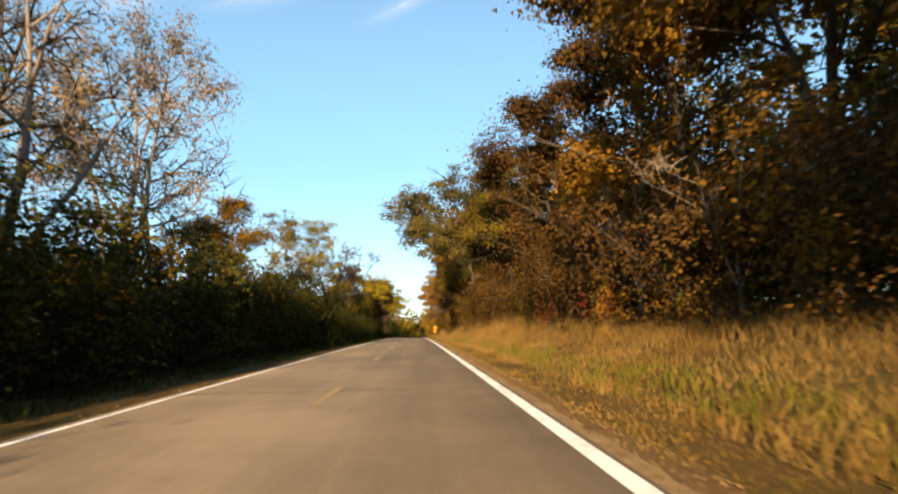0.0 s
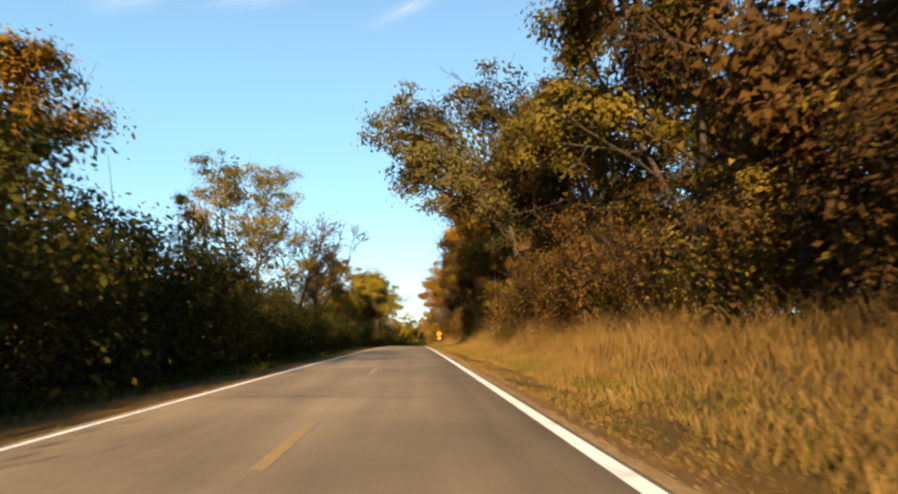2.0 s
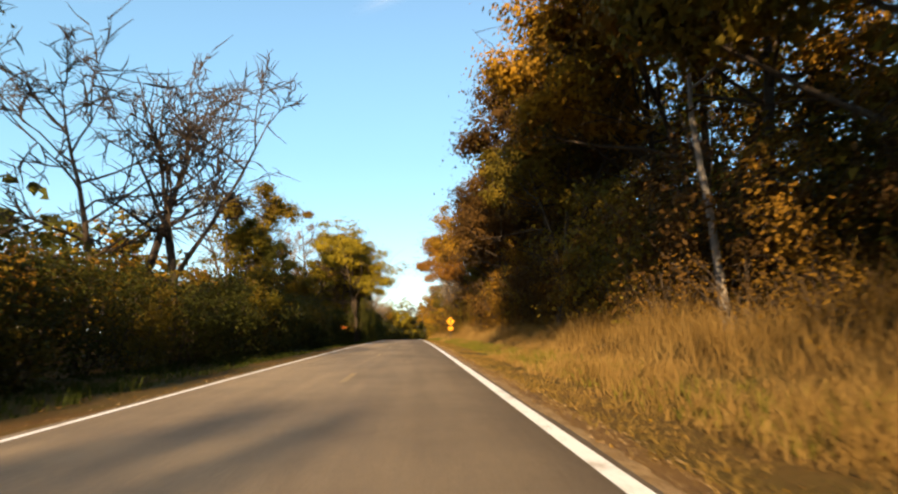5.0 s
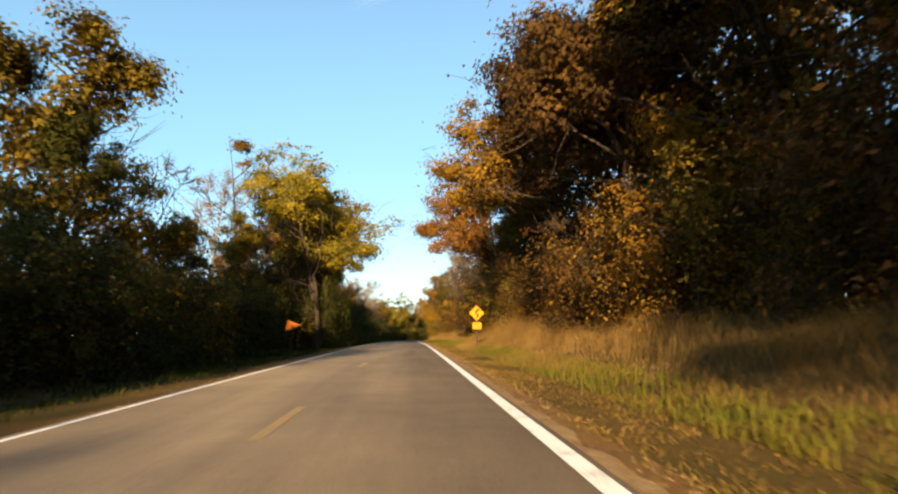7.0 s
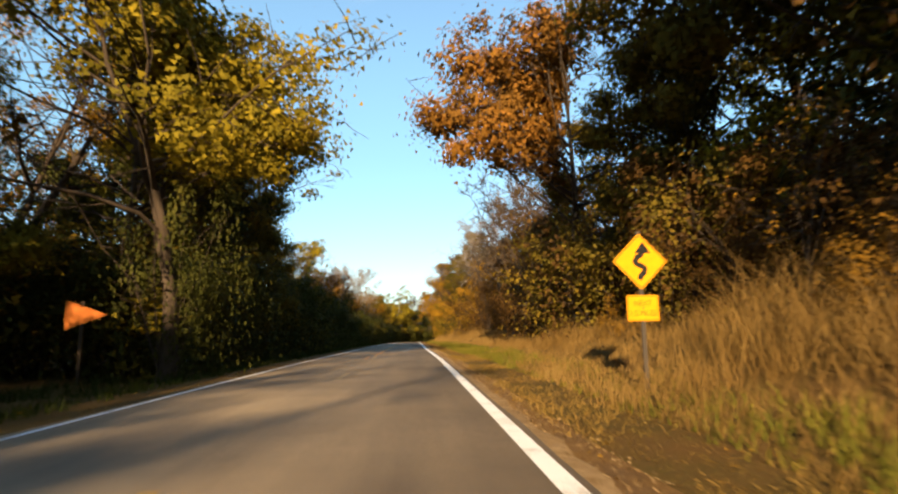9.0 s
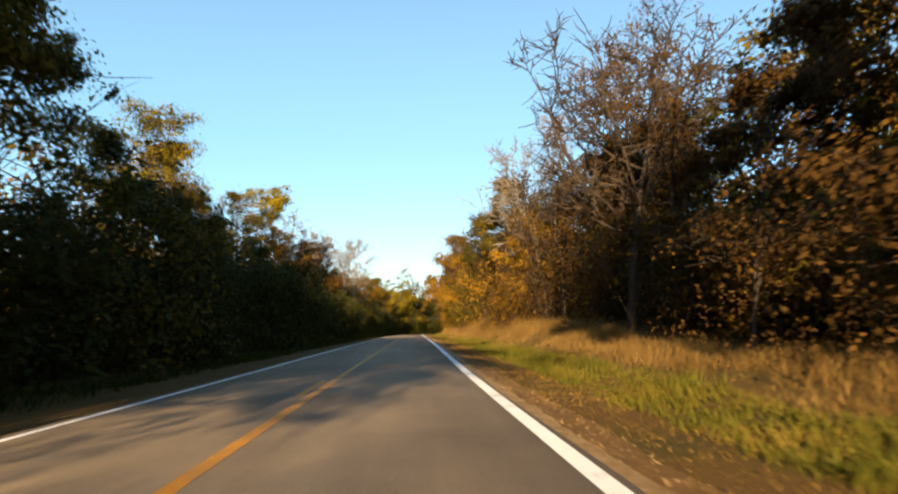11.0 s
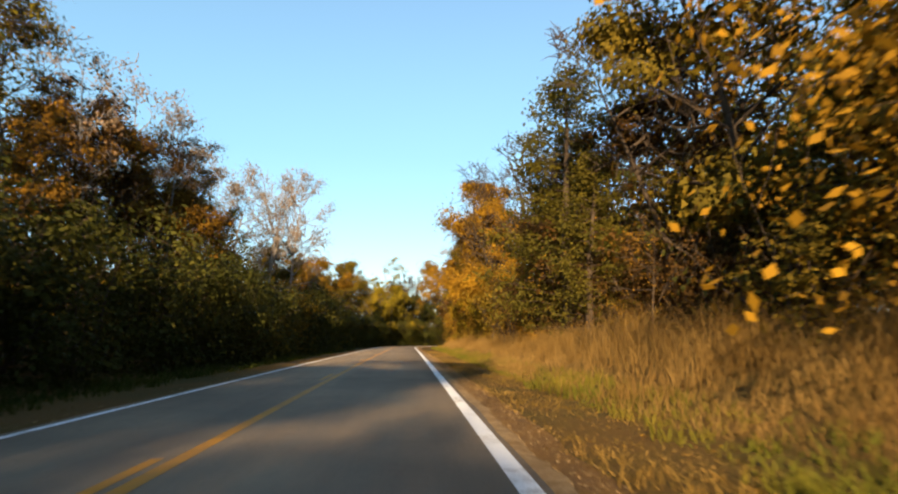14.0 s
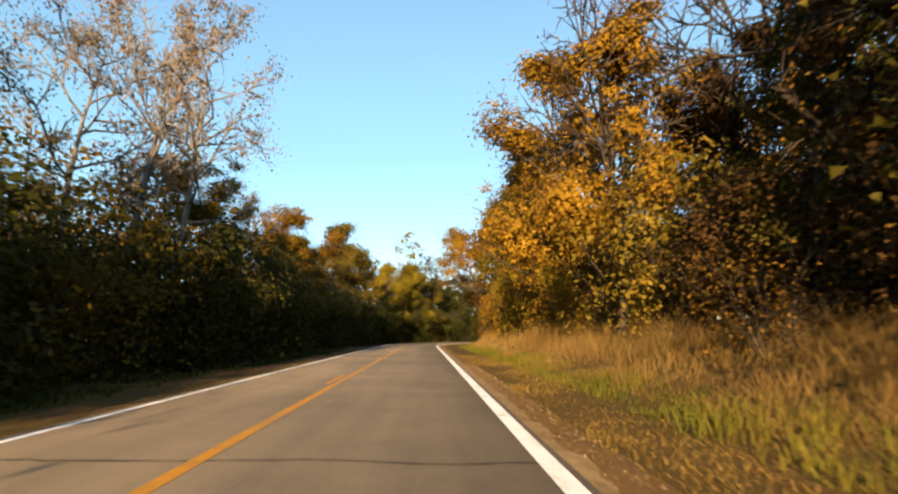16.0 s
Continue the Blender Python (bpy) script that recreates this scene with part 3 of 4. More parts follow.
for k in range(2):
    shape(f"thin{k}", tree_shape(35 + k, height=14 + k, base=0.5, radius=2.6, limbs=11, subs=4, twigs=4, leaves=1000, size=0.14, trunk=0.12, full=0.3, stout=1.6, tri=True, even=True))
shape("reach0", tree_shape(50, height=15, base=0.3, radius=3.8, limbs=18, subs=4, twigs=2, leaves=17000, size=0.19, trunk=0.2, full=0.8, core=3000, even=True, tri=True, lump=0.85, masses=120,
                           arms=[(0.36, 0, 7.0, 0.62), (0.42, 14, 7.6, 0.5), (0.44, -20, 7.0, 0.75), (0.5, 30, 6.4, 0.6), (0.54, 5, 6.6, 0.75), (0.6, -14, 5.5, 0.8)]))
shape("reach1", tree_shape(52, height=14, base=0.25, radius=3.6, limbs=18, subs=4, twigs=2, leaves=14000, size=0.19, trunk=0.18, full=0.8, core=2600, even=True, tri=True, lump=0.8, masses=105,
                           arms=[(0.30, 8, 5.5, 0.6), (0.38, -25, 5.8, 0.5), (0.46, 20, 6.0, 0.75), (0.52, -5, 5.6, 0.9), (0.6, 12, 4.8, 1.0)]))
shape("reach2", tree_shape(58, height=15, base=0.3, radius=3.8, limbs=18, subs=4, twigs=2, leaves=16500, size=0.18, trunk=0.2, full=0.8, core=2200, even=True, tri=True, lump=0.72, masses=150,
                           arms=[(0.38, 0, 7.4, 0.42), (0.40, 12, 6.8, 0.5), (0.42, -14, 7.0, 0.55), (0.46, 14, 7.0, 0.6), (0.46, -20, 6.4, 0.7), (0.5, 30, 6.0, 0.6), (0.56, 0, 5.6, 0.8)]))
shape("tuft0", tree_shape(57, height=14, base=0.69, radius=2.9, limbs=14, subs=5, twigs=2, leaves=3800, size=0.18, trunk=0.13, full=0.8, even=True, tri=True, lump=0.6, masses=50))
shape("willow", tree_shape(55, height=13, base=0.24, radius=6.2, limbs=26, subs=5, twigs=2, leaves=17000, size=0.17, fork=True, droop=0.02, full=0.8, core=2600, even=True, tri=True, lump=0.75, masses=170))
shape("cedar0", cedar_shape(60))
shape("cedar1", cedar_shape(61, 9.0, 2.1, 8000))
for k in range(1, 4):
    shape(f"bush{k}", bush_shape(70 + k, height=2.8 + 0.5 * k, radius=1.5 + 0.2 * k, leaves=2200, size=0.11, lump=0.42))
for k in range(2):
    shape(f"sparse{k}", bush_shape(80 + k, height=2.6, radius=1.5, leaves=800, size=0.09, stems=14, full=0.5, side=7, tri=True))
for k in range(3):
    shape(f"thicket{k}", bush_shape(90 + k, height=5.6, radius=2.8, leaves=4200, size=0.135, stems=13, side=5, lump=0.75))
for k in range(3):
    shape(f"hedge{k}", bush_shape(95 + k, height=5.6, radius=2.8, leaves=3500, size=0.15, stems=12, side=4, lump=0.8))
for k in range(2):
    shape(f"twiggy{k}", tree_shape(98 + k, height=7, base=0.15, radius=2.6, limbs=10, subs=5, twigs=4, leaves=350, size=0.1, trunk=0.06, full=0.4, fork=True, stout=1.5, tri=True))

WORDS = {"oak": "dull grey-olive", "gold": "golden yellow", "olive": "dull olive and tan", "rust": "rusty brown", "orange": "orange and gold", "red": "bright red",
         "green": "dark green", "lime": "yellow-green", "pale": "sparse pale pinkish", "cedar": "dark olive evergreen", "umber": "withered dark brown"}


def plant(kind, x, s, height, leaf="olive", turn=None, bark=None, wide=1.0, sink=0.08):
    """One tree or bush, with its trunk and crown, at x from the road's middle and s along it."""
    wood, leaves, tall = SHAPES[kind]
    if turn is None:
        turn = rng.uniform(-45, 45)
    if x < 0:
        turn += 180
    k = height / tall
    flip = rng.choice((-1, 1))
    x = x + float(road_x(s))
    low = kind.startswith(("bush", "sparse", "thicket", "hedge"))
    top = new("bush" if low else "tree")
    top.empty_display_size = 0.3
    top.matrix_world = pose(x, s, ground_z(x, s) - sink, 0, 0, turn) @ Matrix.Diagonal((k * wide, k * wide * flip, k, 1))
    for n, piece in enumerate(wood):
        w = new("limb" if n else "stem" if low else "trunk", piece)
        w.parent = top
        if bark:
            w.material_slots[0].link, w.material_slots[0].material = "OBJECT", bark
    if leaves:
        c = new("foliage" if low else "crown", leaves)
        c.parent = top
        c.material_slots[0].link, c.material_slots[0].material = "OBJECT", LEAVES[leaf]
    if kind.startswith("bare"):
        tagged(top, "leafless grey-brown tree with fine bare twigs", "tree", "roadside trees")
    elif kind.startswith(("thin", "twiggy")):
        tagged(top, "slender pale-barked tree with very few leaves", "tree", "roadside trees")
    elif kind.startswith("sparse"):
        tagged(top, f"twiggy low bush with a few {WORDS[leaf]} leaves", "bush", "roadside bushes")
    elif low:
        tagged(top, f"dense roadside bush with {WORDS[leaf]} leaves", "bush", "roadside bushes")
    else:
        tagged(top, f"tall roadside tree with {WORDS[leaf]} autumn leaves", "tree", "roadside trees")
    return top


# ---- trees that stand out, and unseen ones added for shade ----
rng = random.Random(5)
LEFT_OPENING = [
    ("haze1", -12.8, 19.5, 17.5, "pale"), ("bare2", -14.8, 21, 17, "olive", 0.9), ("haze0", -17, 22, 18, "pale"), ("haze2", -11.8, 25, 16.5, "pale"), ("bare0", -13.5, 33, 14, "olive"),
    ("haze1", -19, 37, 23, "pale"), ("broad0", -16.2, 52, 12.5, "gold"), ("lacy1", -12.4, 60, 9, "green", 0.9), ("thin0", -13, 67, 12, "olive"),
]
LEFT_CREST = [
    ("airy2", -13.6, 81.5, 17.2, "lime", 1.1), ("airy0", -16.4, 83.5, 18.6, "olive", 1.1), ("thin0", -15.5, 88, 16, "olive"), ("bare0", -12.8, 96, 16, "olive"),
    ("bare1", -10.6, 99, 17.5, "olive"), ("bare2", -14, 102, 18, "olive"), ("broad2", -9.5, 106, 8.5, "lime"), ("broad3", -15.2, 123.5, 14.2, "olive"),
    ("broad2", -12.8, 124.8, 15.6, "olive", 1.02), ("broad4", -12.0, 121, 9.5, "green"), ("hedge1", -9.8, 117, 5.4, "green"), ("broad4", -14.2, 133, 7, "green"),
]
LEFT_WILLOW = [
    # two tall tufts added behind the willow to shade the road past 208
    ("tuft0", -9.4, 168.5, 17.6, "olive", 1.4), ("tuft0", -10.4, 165, 17.6, "olive", 1.4),
    ("bare1", -17.5, 137, 14, "olive"), ("broad0", -15, 138, 8, "green"), ("broad2", -11.6, 144, 10.5, "lime"),
    ("hedge0", -5.9, 147.2, 7.2, "green", 0.42), ("hedge0", -10.8, 148.6, 5.2, "green"), ("hedge0", -14, 148, 6, "green"), ("willow", -6.3, 148.2, 17.2, "lime", 1.14), ("reach0", -8.2, 150, 13.6, "lime"), ("hedge2", -6.6, 149.5, 5.0, "green", 0.7),
    ("hedge1", -8.8, 150.2, 5, "green"), ("haze2", -17, 150.5, 15.6, "pale"), ("hedge1", -12.5, 151, 6.5, "green"), ("hedge2", -10.8, 151, 7, "olive"),
    ("lacy1", -14, 151.5, 18.4, "rust"), ("hedge2", -7.8, 152.6, 4.6, "green"), ("broad4", -8.6, 153, 10.5, "lime"), ("broad3", -15, 156, 10, "green"),
    # those past 162 are hidden by the willow, added to cast shade ahead
    ("broad1", -12, 156, 14, "green"), ("broad2", -17.5, 161, 11, "olive"), ("broad3", -8.4, 156, 13.5, "olive"), ("broad0", -11.4, 162.5, 16.4, "green"),
    ("broad2", -12.4, 166.5, 14, "green"), ("broad1", -11.8, 168, 14, "olive"), ("broad2", -9, 168, 9.5, "olive"),
]
LEFT_FIELD = [
    ("broad1", -9.2, 197, 7.2, "green"), ("broad4", -9.6, 190, 7.6, "green"),
    ("airy1", -12.2, 222, 12.2, "rust"), ("airy0", -12, 227, 12.6, "umber"), ("thin0", -11.4, 224.5, 13, "pale"),
    ("broad4", -13, 175, 12.5, "green"), ("broad3", -12.5, 183, 10.5, "green"), ("broad4", -12, 191, 9, "olive"), ("lacy1", -12.5, 199, 11, "olive"),
    ("airy2", -19, 200.5, 17.6, "lime", 1.1), ("broad0", -19.6, 201.5, 14.8, "olive", 0.85), ("airy0", -15.5, 205, 12, "lime"), ("haze0", -23, 206, 17, "pale"), ("haze2", -18, 213, 14, "pale"),
    ("tuft0", -14.6, 218.2, 16.8, "lime"), ("airy2", -17, 226, 16, "olive"), ("airy0", -14.5, 226.5, 12, "rust"),
]
LEFT_BEND = [
    ("broad1", -12.6, 230, 11.4, "rust"), ("airy2", -12.4, 235, 13, "umber"), ("airy1", -12.8, 240, 13.2, "rust"), ("thin1", -11.6, 231.5, 14, "pale"),
    ("airy1", -15.5, 232, 14, "olive"), ("thin1", -13.5, 235, 15, "pale"), ("thin0", -15.5, 237, 17, "pale"), ("airy0", -13, 241, 13, "olive"),
    ("thin1", -14.6, 246, 16, "pale"), ("bare2", -11, 251, 17, "pale", 0.75), ("haze2", -10.2, 252.5, 16.5, "pale"), ("haze0", -14.5, 253, 17.5, "pale"),
    ("broad3", -11, 275, 12, "gold"), ("broad0", -10, 290, 13, "olive"), ("broad1", -15.5, 311, 15, "olive"), ("broad0", -10, 312, 11, "lime"),
    ("bare1", -15, 336, 18, "olive"), ("bare0", -17, 345, 19, "olive"), ("bare2", -20, 352, 20, "olive"),
]
RIGHT_OPENING = [
    ("bush3", 9.6, 57.5, 3.6, "orange"), ("bush1", 9.2, 60.5, 2.4, "orange"),
    ("broad3", 12.5, 15, 18, "rust"), ("broad0", 13, 22, 18, "rust"), ("broad2", 13.2, 29, 19, "rust"), ("broad4", 13.2, 36, 18, "umber"),
    ("broad0", 13, 44, 18, "umber"), ("broad1", 12.5, 50, 18, "olive"), ("broad3", 10.8, 58, 19, "olive", 0.85), ("broad0", 12.8, 63, 16, "umber"),
    ("thicket1", 9, 64.4, 5.8, "umber"), ("reach2", 9.2, 66, 20.5, "oak"), ("thicket0", 8.8, 66.9, 5.2, "olive"), ("airy0", 8.6, 67.2, 8.2, "gold", 0.6),
    ("broad1", 11.4, 68.5, 14, "green", 0.9), ("broad4", 11.5, 73, 16, "rust"),
]
RIGHT_CREST = [
    ("broad2", 12.5, 80, 21, "olive"), ("thin1", 9.5, 84, 14.5, "pale"), ("reach0", 13.2, 88, 20, "gold"), ("broad1", 14.2, 93, 20, "rust"),
    ("reach0", 13.6, 98.5, 19, "gold"), ("broad3", 9.4, 100.5, 14.5, "olive"), ("broad4", 13.2, 104, 20.5, "umber"), ("reach0", 14.2, 106, 21, "umber"),
    ("broad3", 13.2, 110, 20, "umber"), ("broad4", 15.4, 112, 17.5, "lime"), ("broad0", 13.2, 116, 17.5, "gold", 0.85), ("broad3", 15.2, 121, 18.5, "gold"),
    
]
RIGHT_GOLD = [
    ("broad3", 12.6, 125, 19, "gold"), ("broad1", 11.2, 120.5, 15.5, "umber"), ("thicket0", 9.6, 118.5, 5.2, "rust"), ("thicket1", 9.6, 121.4, 6.0, "umber"), ("reach1", 13.4, 128, 18.5, "umber"), ("broad1", 12.2, 130, 18.5, "umber"),
    ("reach0", 10.9, 137, 16.4, "gold"), ("broad4", 13.4, 142, 18.5, "lime"), ("reach1", 14.2, 145, 17.5, "olive"), ("broad2", 12.6, 150, 12.5, "olive"),
    ("reach1", 14.2, 151, 13, "olive"), ("reach0", 9.4, 156.5, 16.4, "orange"), ("broad0", 12.2, 157, 11, "olive"),
]
# dark brown brush, its leaf colour also deepened for shade
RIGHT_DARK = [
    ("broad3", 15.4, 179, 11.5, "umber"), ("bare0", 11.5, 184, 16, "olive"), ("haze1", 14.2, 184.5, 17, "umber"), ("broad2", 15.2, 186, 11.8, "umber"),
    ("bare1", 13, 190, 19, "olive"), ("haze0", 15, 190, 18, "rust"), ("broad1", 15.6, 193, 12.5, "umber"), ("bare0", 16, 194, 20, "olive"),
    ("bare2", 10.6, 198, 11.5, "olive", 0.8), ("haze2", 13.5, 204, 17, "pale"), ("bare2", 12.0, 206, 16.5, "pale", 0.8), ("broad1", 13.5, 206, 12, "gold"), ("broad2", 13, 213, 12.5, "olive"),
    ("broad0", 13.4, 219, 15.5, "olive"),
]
RIGHT_CEDARS = [
    ("bare1", 12.5, 224, 15.5, "olive"), ("broad3", 13.5, 225, 14.5, "umber"), ("cedar1", 9.4, 225, 8.5, "cedar", 1.1), ("cedar0", 9.7, 229, 14.5, "cedar", 1.2),
    ("cedar1", 10.6, 233, 12.5, "cedar", 1.2), ("broad1", 13, 236, 11.5, "umber"), ("bare1", 12, 241, 16, "olive"), ("broad4", 12.6, 240, 9.5, "umber"),
    ("cedar0", 11.2, 241, 9.5, "cedar"), ("broad0", 14, 245, 10, "umber"), ("bare0", 14, 246, 18, "olive"), ("broad2", 8.8, 249, 13, "gold"),
    ("bare2", 9.2, 250, 16, "olive", 0.75), ("broad3", 14.5, 252, 11, "umber"),
]
RIGHT_BEND = [
    ("broad0", 10.2, 259, 16.5, "gold"), ("broad4", 9.4, 271, 15.5, "gold"), ("broad3", 9.5, 283, 16, "rust"), ("broad1", 8, 298, 17, "gold"),
    ("broad2", 8.5, 309, 16, "orange"),
]
# Added round the start, mostly out of view, to shade the first stretch.
SHADE_BEHIND = [
    ("reach1", 10.2, -14, 18, "rust"), ("reach0", 10.5, -22, 19, "rust"),
    ("broad4", -12.5, -32, 9, "olive"), ("broad1", -12, -24, 9, "green"), ("reach1", 13, -12, 18, "rust"), ("broad1", -14.5, -9, 14, "olive"),
    ("broad0", 13.5, -4, 18, "olive"), ("broad2", -14, -2, 14, "olive"), ("broad3", -13.6, 4, 13.5, "green"), ("broad1", 12, 8, 18, "rust"),
]
KEY = LEFT_OPENING + LEFT_CREST + LEFT_WILLOW + LEFT_FIELD + LEFT_BEND + RIGHT_OPENING + RIGHT_CREST + RIGHT_GOLD + RIGHT_DARK + RIGHT_CEDARS + RIGHT_BEND + SHADE_BEHIND
for kind, x, s, h, leaf, *wide in KEY:
    rng = random.Random(int(x * 10) * 7 + int(s * 10))
    plant(kind, x, s, h, leaf, wide=wide[0] if wide else 1.0, turn=rng.uniform(-12, 12) if kind.startswith("reach") else None,
          bark=PALE_BARK if kind.startswith("thin") or leaf == "pale" else None)


# ---- woods that fill the rest ----
def far_from_key(x, s, gap):
    return all((x - k[1]) ** 2 + (s - k[2]) ** 2 > gap * gap for k in KEY)


# the more dark brown in a mix, the more shade it paints in
RIGHT_MIX = ["gold", "gold", "rust", "orange", "olive", "olive", "lime", "olive", "umber", "umber"]
WARM_MIX = ["umber", "umber", "olive", "umber", "umber"]
EARLY_MIX = ["umber", "rust", "olive", "umber"]
DARK_MIX = ["umber", "umber", "olive", "rust", "gold"]
rng = random.Random(11)
s = -46.0
while s < 340:  # right: the front row
    low = 158 < s < 168
    h = rng.uniform(6, 8.5) if low else rng.uniform(9, 11.5) if 168 <= s < 202 else rng.uniform(17, 20.5) if 70 < s < 152 else rng.uniform(14, 18) if s < 180 else rng.uniform(12, 15)
    x = rng.uniform(12, 13.8) + (2.0 if 168 < s < 196 else 0.8 if s < 42 else 0.0)
    if far_from_key(x, s, 4.2):
        # stretches of the row that lie in shade get the darkest leaf colour
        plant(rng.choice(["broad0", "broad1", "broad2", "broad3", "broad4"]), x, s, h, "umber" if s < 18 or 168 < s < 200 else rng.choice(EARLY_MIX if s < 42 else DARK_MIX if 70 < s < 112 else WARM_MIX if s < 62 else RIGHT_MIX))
    s += rng.uniform(4.8, 6.4)
rng = random.Random(12)
s = -6.0
while s < 335:  # right: bushes at the foot of the trees
    low = 158 < s < 168
    deep = 2.8 if 168 < s < 196 else 2.6 if 21 < s < 28 or 33 < s < 38 else 0.9 if 98 < s < 152 or 230 < s < 246 else 1.8 if 213 < s <= 230 else 0.0
    # likewise the bushes: darkest leaf colour where the wall is shaded
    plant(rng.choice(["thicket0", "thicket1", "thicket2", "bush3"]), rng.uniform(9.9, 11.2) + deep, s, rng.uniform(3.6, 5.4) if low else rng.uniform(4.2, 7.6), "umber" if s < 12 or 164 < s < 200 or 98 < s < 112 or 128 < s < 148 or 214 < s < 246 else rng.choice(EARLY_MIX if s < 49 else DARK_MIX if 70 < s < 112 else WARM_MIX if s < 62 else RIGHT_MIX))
    if rng.random() < 0.45 and not (164 < s < 200 or 20 < s < 28 or 32 < s < 38):
        plant(rng.choice(["sparse0", "sparse1", "bush1"]), rng.uniform(8.4, 9.8), s + 1.2, rng.uniform(1.4, 2.6), rng.choice(["rust", "gold", "rust"]))
    s += rng.uniform(2.6, 3.8)
rng = random.Random(13)
s = 3.0
while s < 300:  # pale twigs before the wall of leaves
    plant(rng.choice(["twiggy0", "twiggy1"]), rng.uniform(9.6, 10.8), s, rng.uniform(4.0, 7.5), rng.choice(["rust", "gold", "umber"]), bark=PALE_BARK if s < 40 else None)
    s += rng.uniform(7, 12)
for x, s, h in ((10.4, 26.6, 1.9), (9.8, 36.4, 1.6)):
    plant("bush2", x, s, h, "red")
rng = random.Random(14)
s = -20.0
while s < 345:  # left: a dark wall of brush, then trees behind
    tall = rng.uniform(4.8, 6.2) if s < 45 else rng.uniform(3.8, 5.2) if 54 < s < 136 else rng.uniform(5.0, 6.8)
    back = 4.6 if 137 < s < 148 else 0.0  # a clearing round the pennant sign
    plant(rng.choice(["hedge0", "hedge1", "hedge2"]), rng.uniform(-9.6, -8.1) - back, s, tall, rng.choice(["green", "green", "green", "olive", "green"]) if not 180 < s < 240 else "green")
    if s > -8 and rng.random() < 0.6 and not back:
        plant(rng.choice(["bush1", "bush2", "bush3"]), rng.uniform(-8.4, -7.5), s + 1, rng.uniform(1.8, 3.4), rng.choice(["green", "olive", "green"]))
    s += rng.uniform(2.3, 3.1)
rng = random.Random(15)
s = -40.0
while s < 345:  # left: low trees behind it
    x = rng.uniform(-14.5, -12.5)
    tall = rng.uniform(7.6, 9.2) if s < 45 else rng.uniform(6.0, 7.6) if 70 < s < 112 else rng.uniform(4.5, 6) if 54 < s < 140 else rng.uniform(10.5, 13) if 165 < s < 240 else rng.uniform(8, 10.5) if s < 255 else rng.uniform(10, 13)
    if far_from_key(x, s, 4):
        plant(rng.choice(["broad0", "broad3", "broad2", "lacy0", "broad4"]), x, s, tall, rng.choice(["green", "olive", "olive", "gold"]))
    s += rng.uniform(3.4, 4.6) if s < 45 else rng.uniform(4.4, 5.8)
for n in range(13):  # thick, low trees on the outside of the bend
    s = 318 + 3.4 * n
    plant(rng.choice(["broad1", "broad2", "broad4"]), rng.uniform(-10.5, -8.5), s, rng.uniform(10, 13), "lime" if n < 2 else "olive" if n < 4 else "green")


def woods(name, places, leaf, label, seed, per=1500, size=0.36):
    """Trees too far in to be told apart: stems and crowns of many leaf sprays, in one mesh."""
    g = np.random.default_rng(seed)
    lines, cs, ways = [], [], []
    for x, s, h, r in places:
        x = x + float(road_x(s))
        z = ground_z(x, s) - 0.1
        lines.append((wander(g, (x, s, z), (0, 0, 1), h * 0.9, 4, 0.05, 0.06), np.linspace(0.16, 0.03, 5), 5))
        puffs = g.normal(size=(30, 3)) * [r * 0.45, r * 0.45, 0] + [x, s, z]
        puffs[:, 2] += h * g.uniform(0.1, 0.95, 30)
        n = int(per * (h / 12 if h > 6 else 0.75))
        c, out = lumps(g, puffs, np.array([x, s, z + h * 0.4]), n, 1.15, 0.75)
        c[:, 2] = np.clip(c[:, 2], z + 0.2, z + h)
        cs.append(c)
        ways.append(out)
    top = new(name)
    tagged(top, label, "woods", kind="stuff")
    for piece, data, mat in (("trunk", tubes(lines), BARK), ("crown", leaf_quads(g, np.concatenate(cs), size, tri=True, out=np.concatenate(ways)), LEAVES[leaf])):
        ob = new(piece, mesh_of(name, *data, mat))
        ob.parent = top
        tagged(ob, kind="stuff")


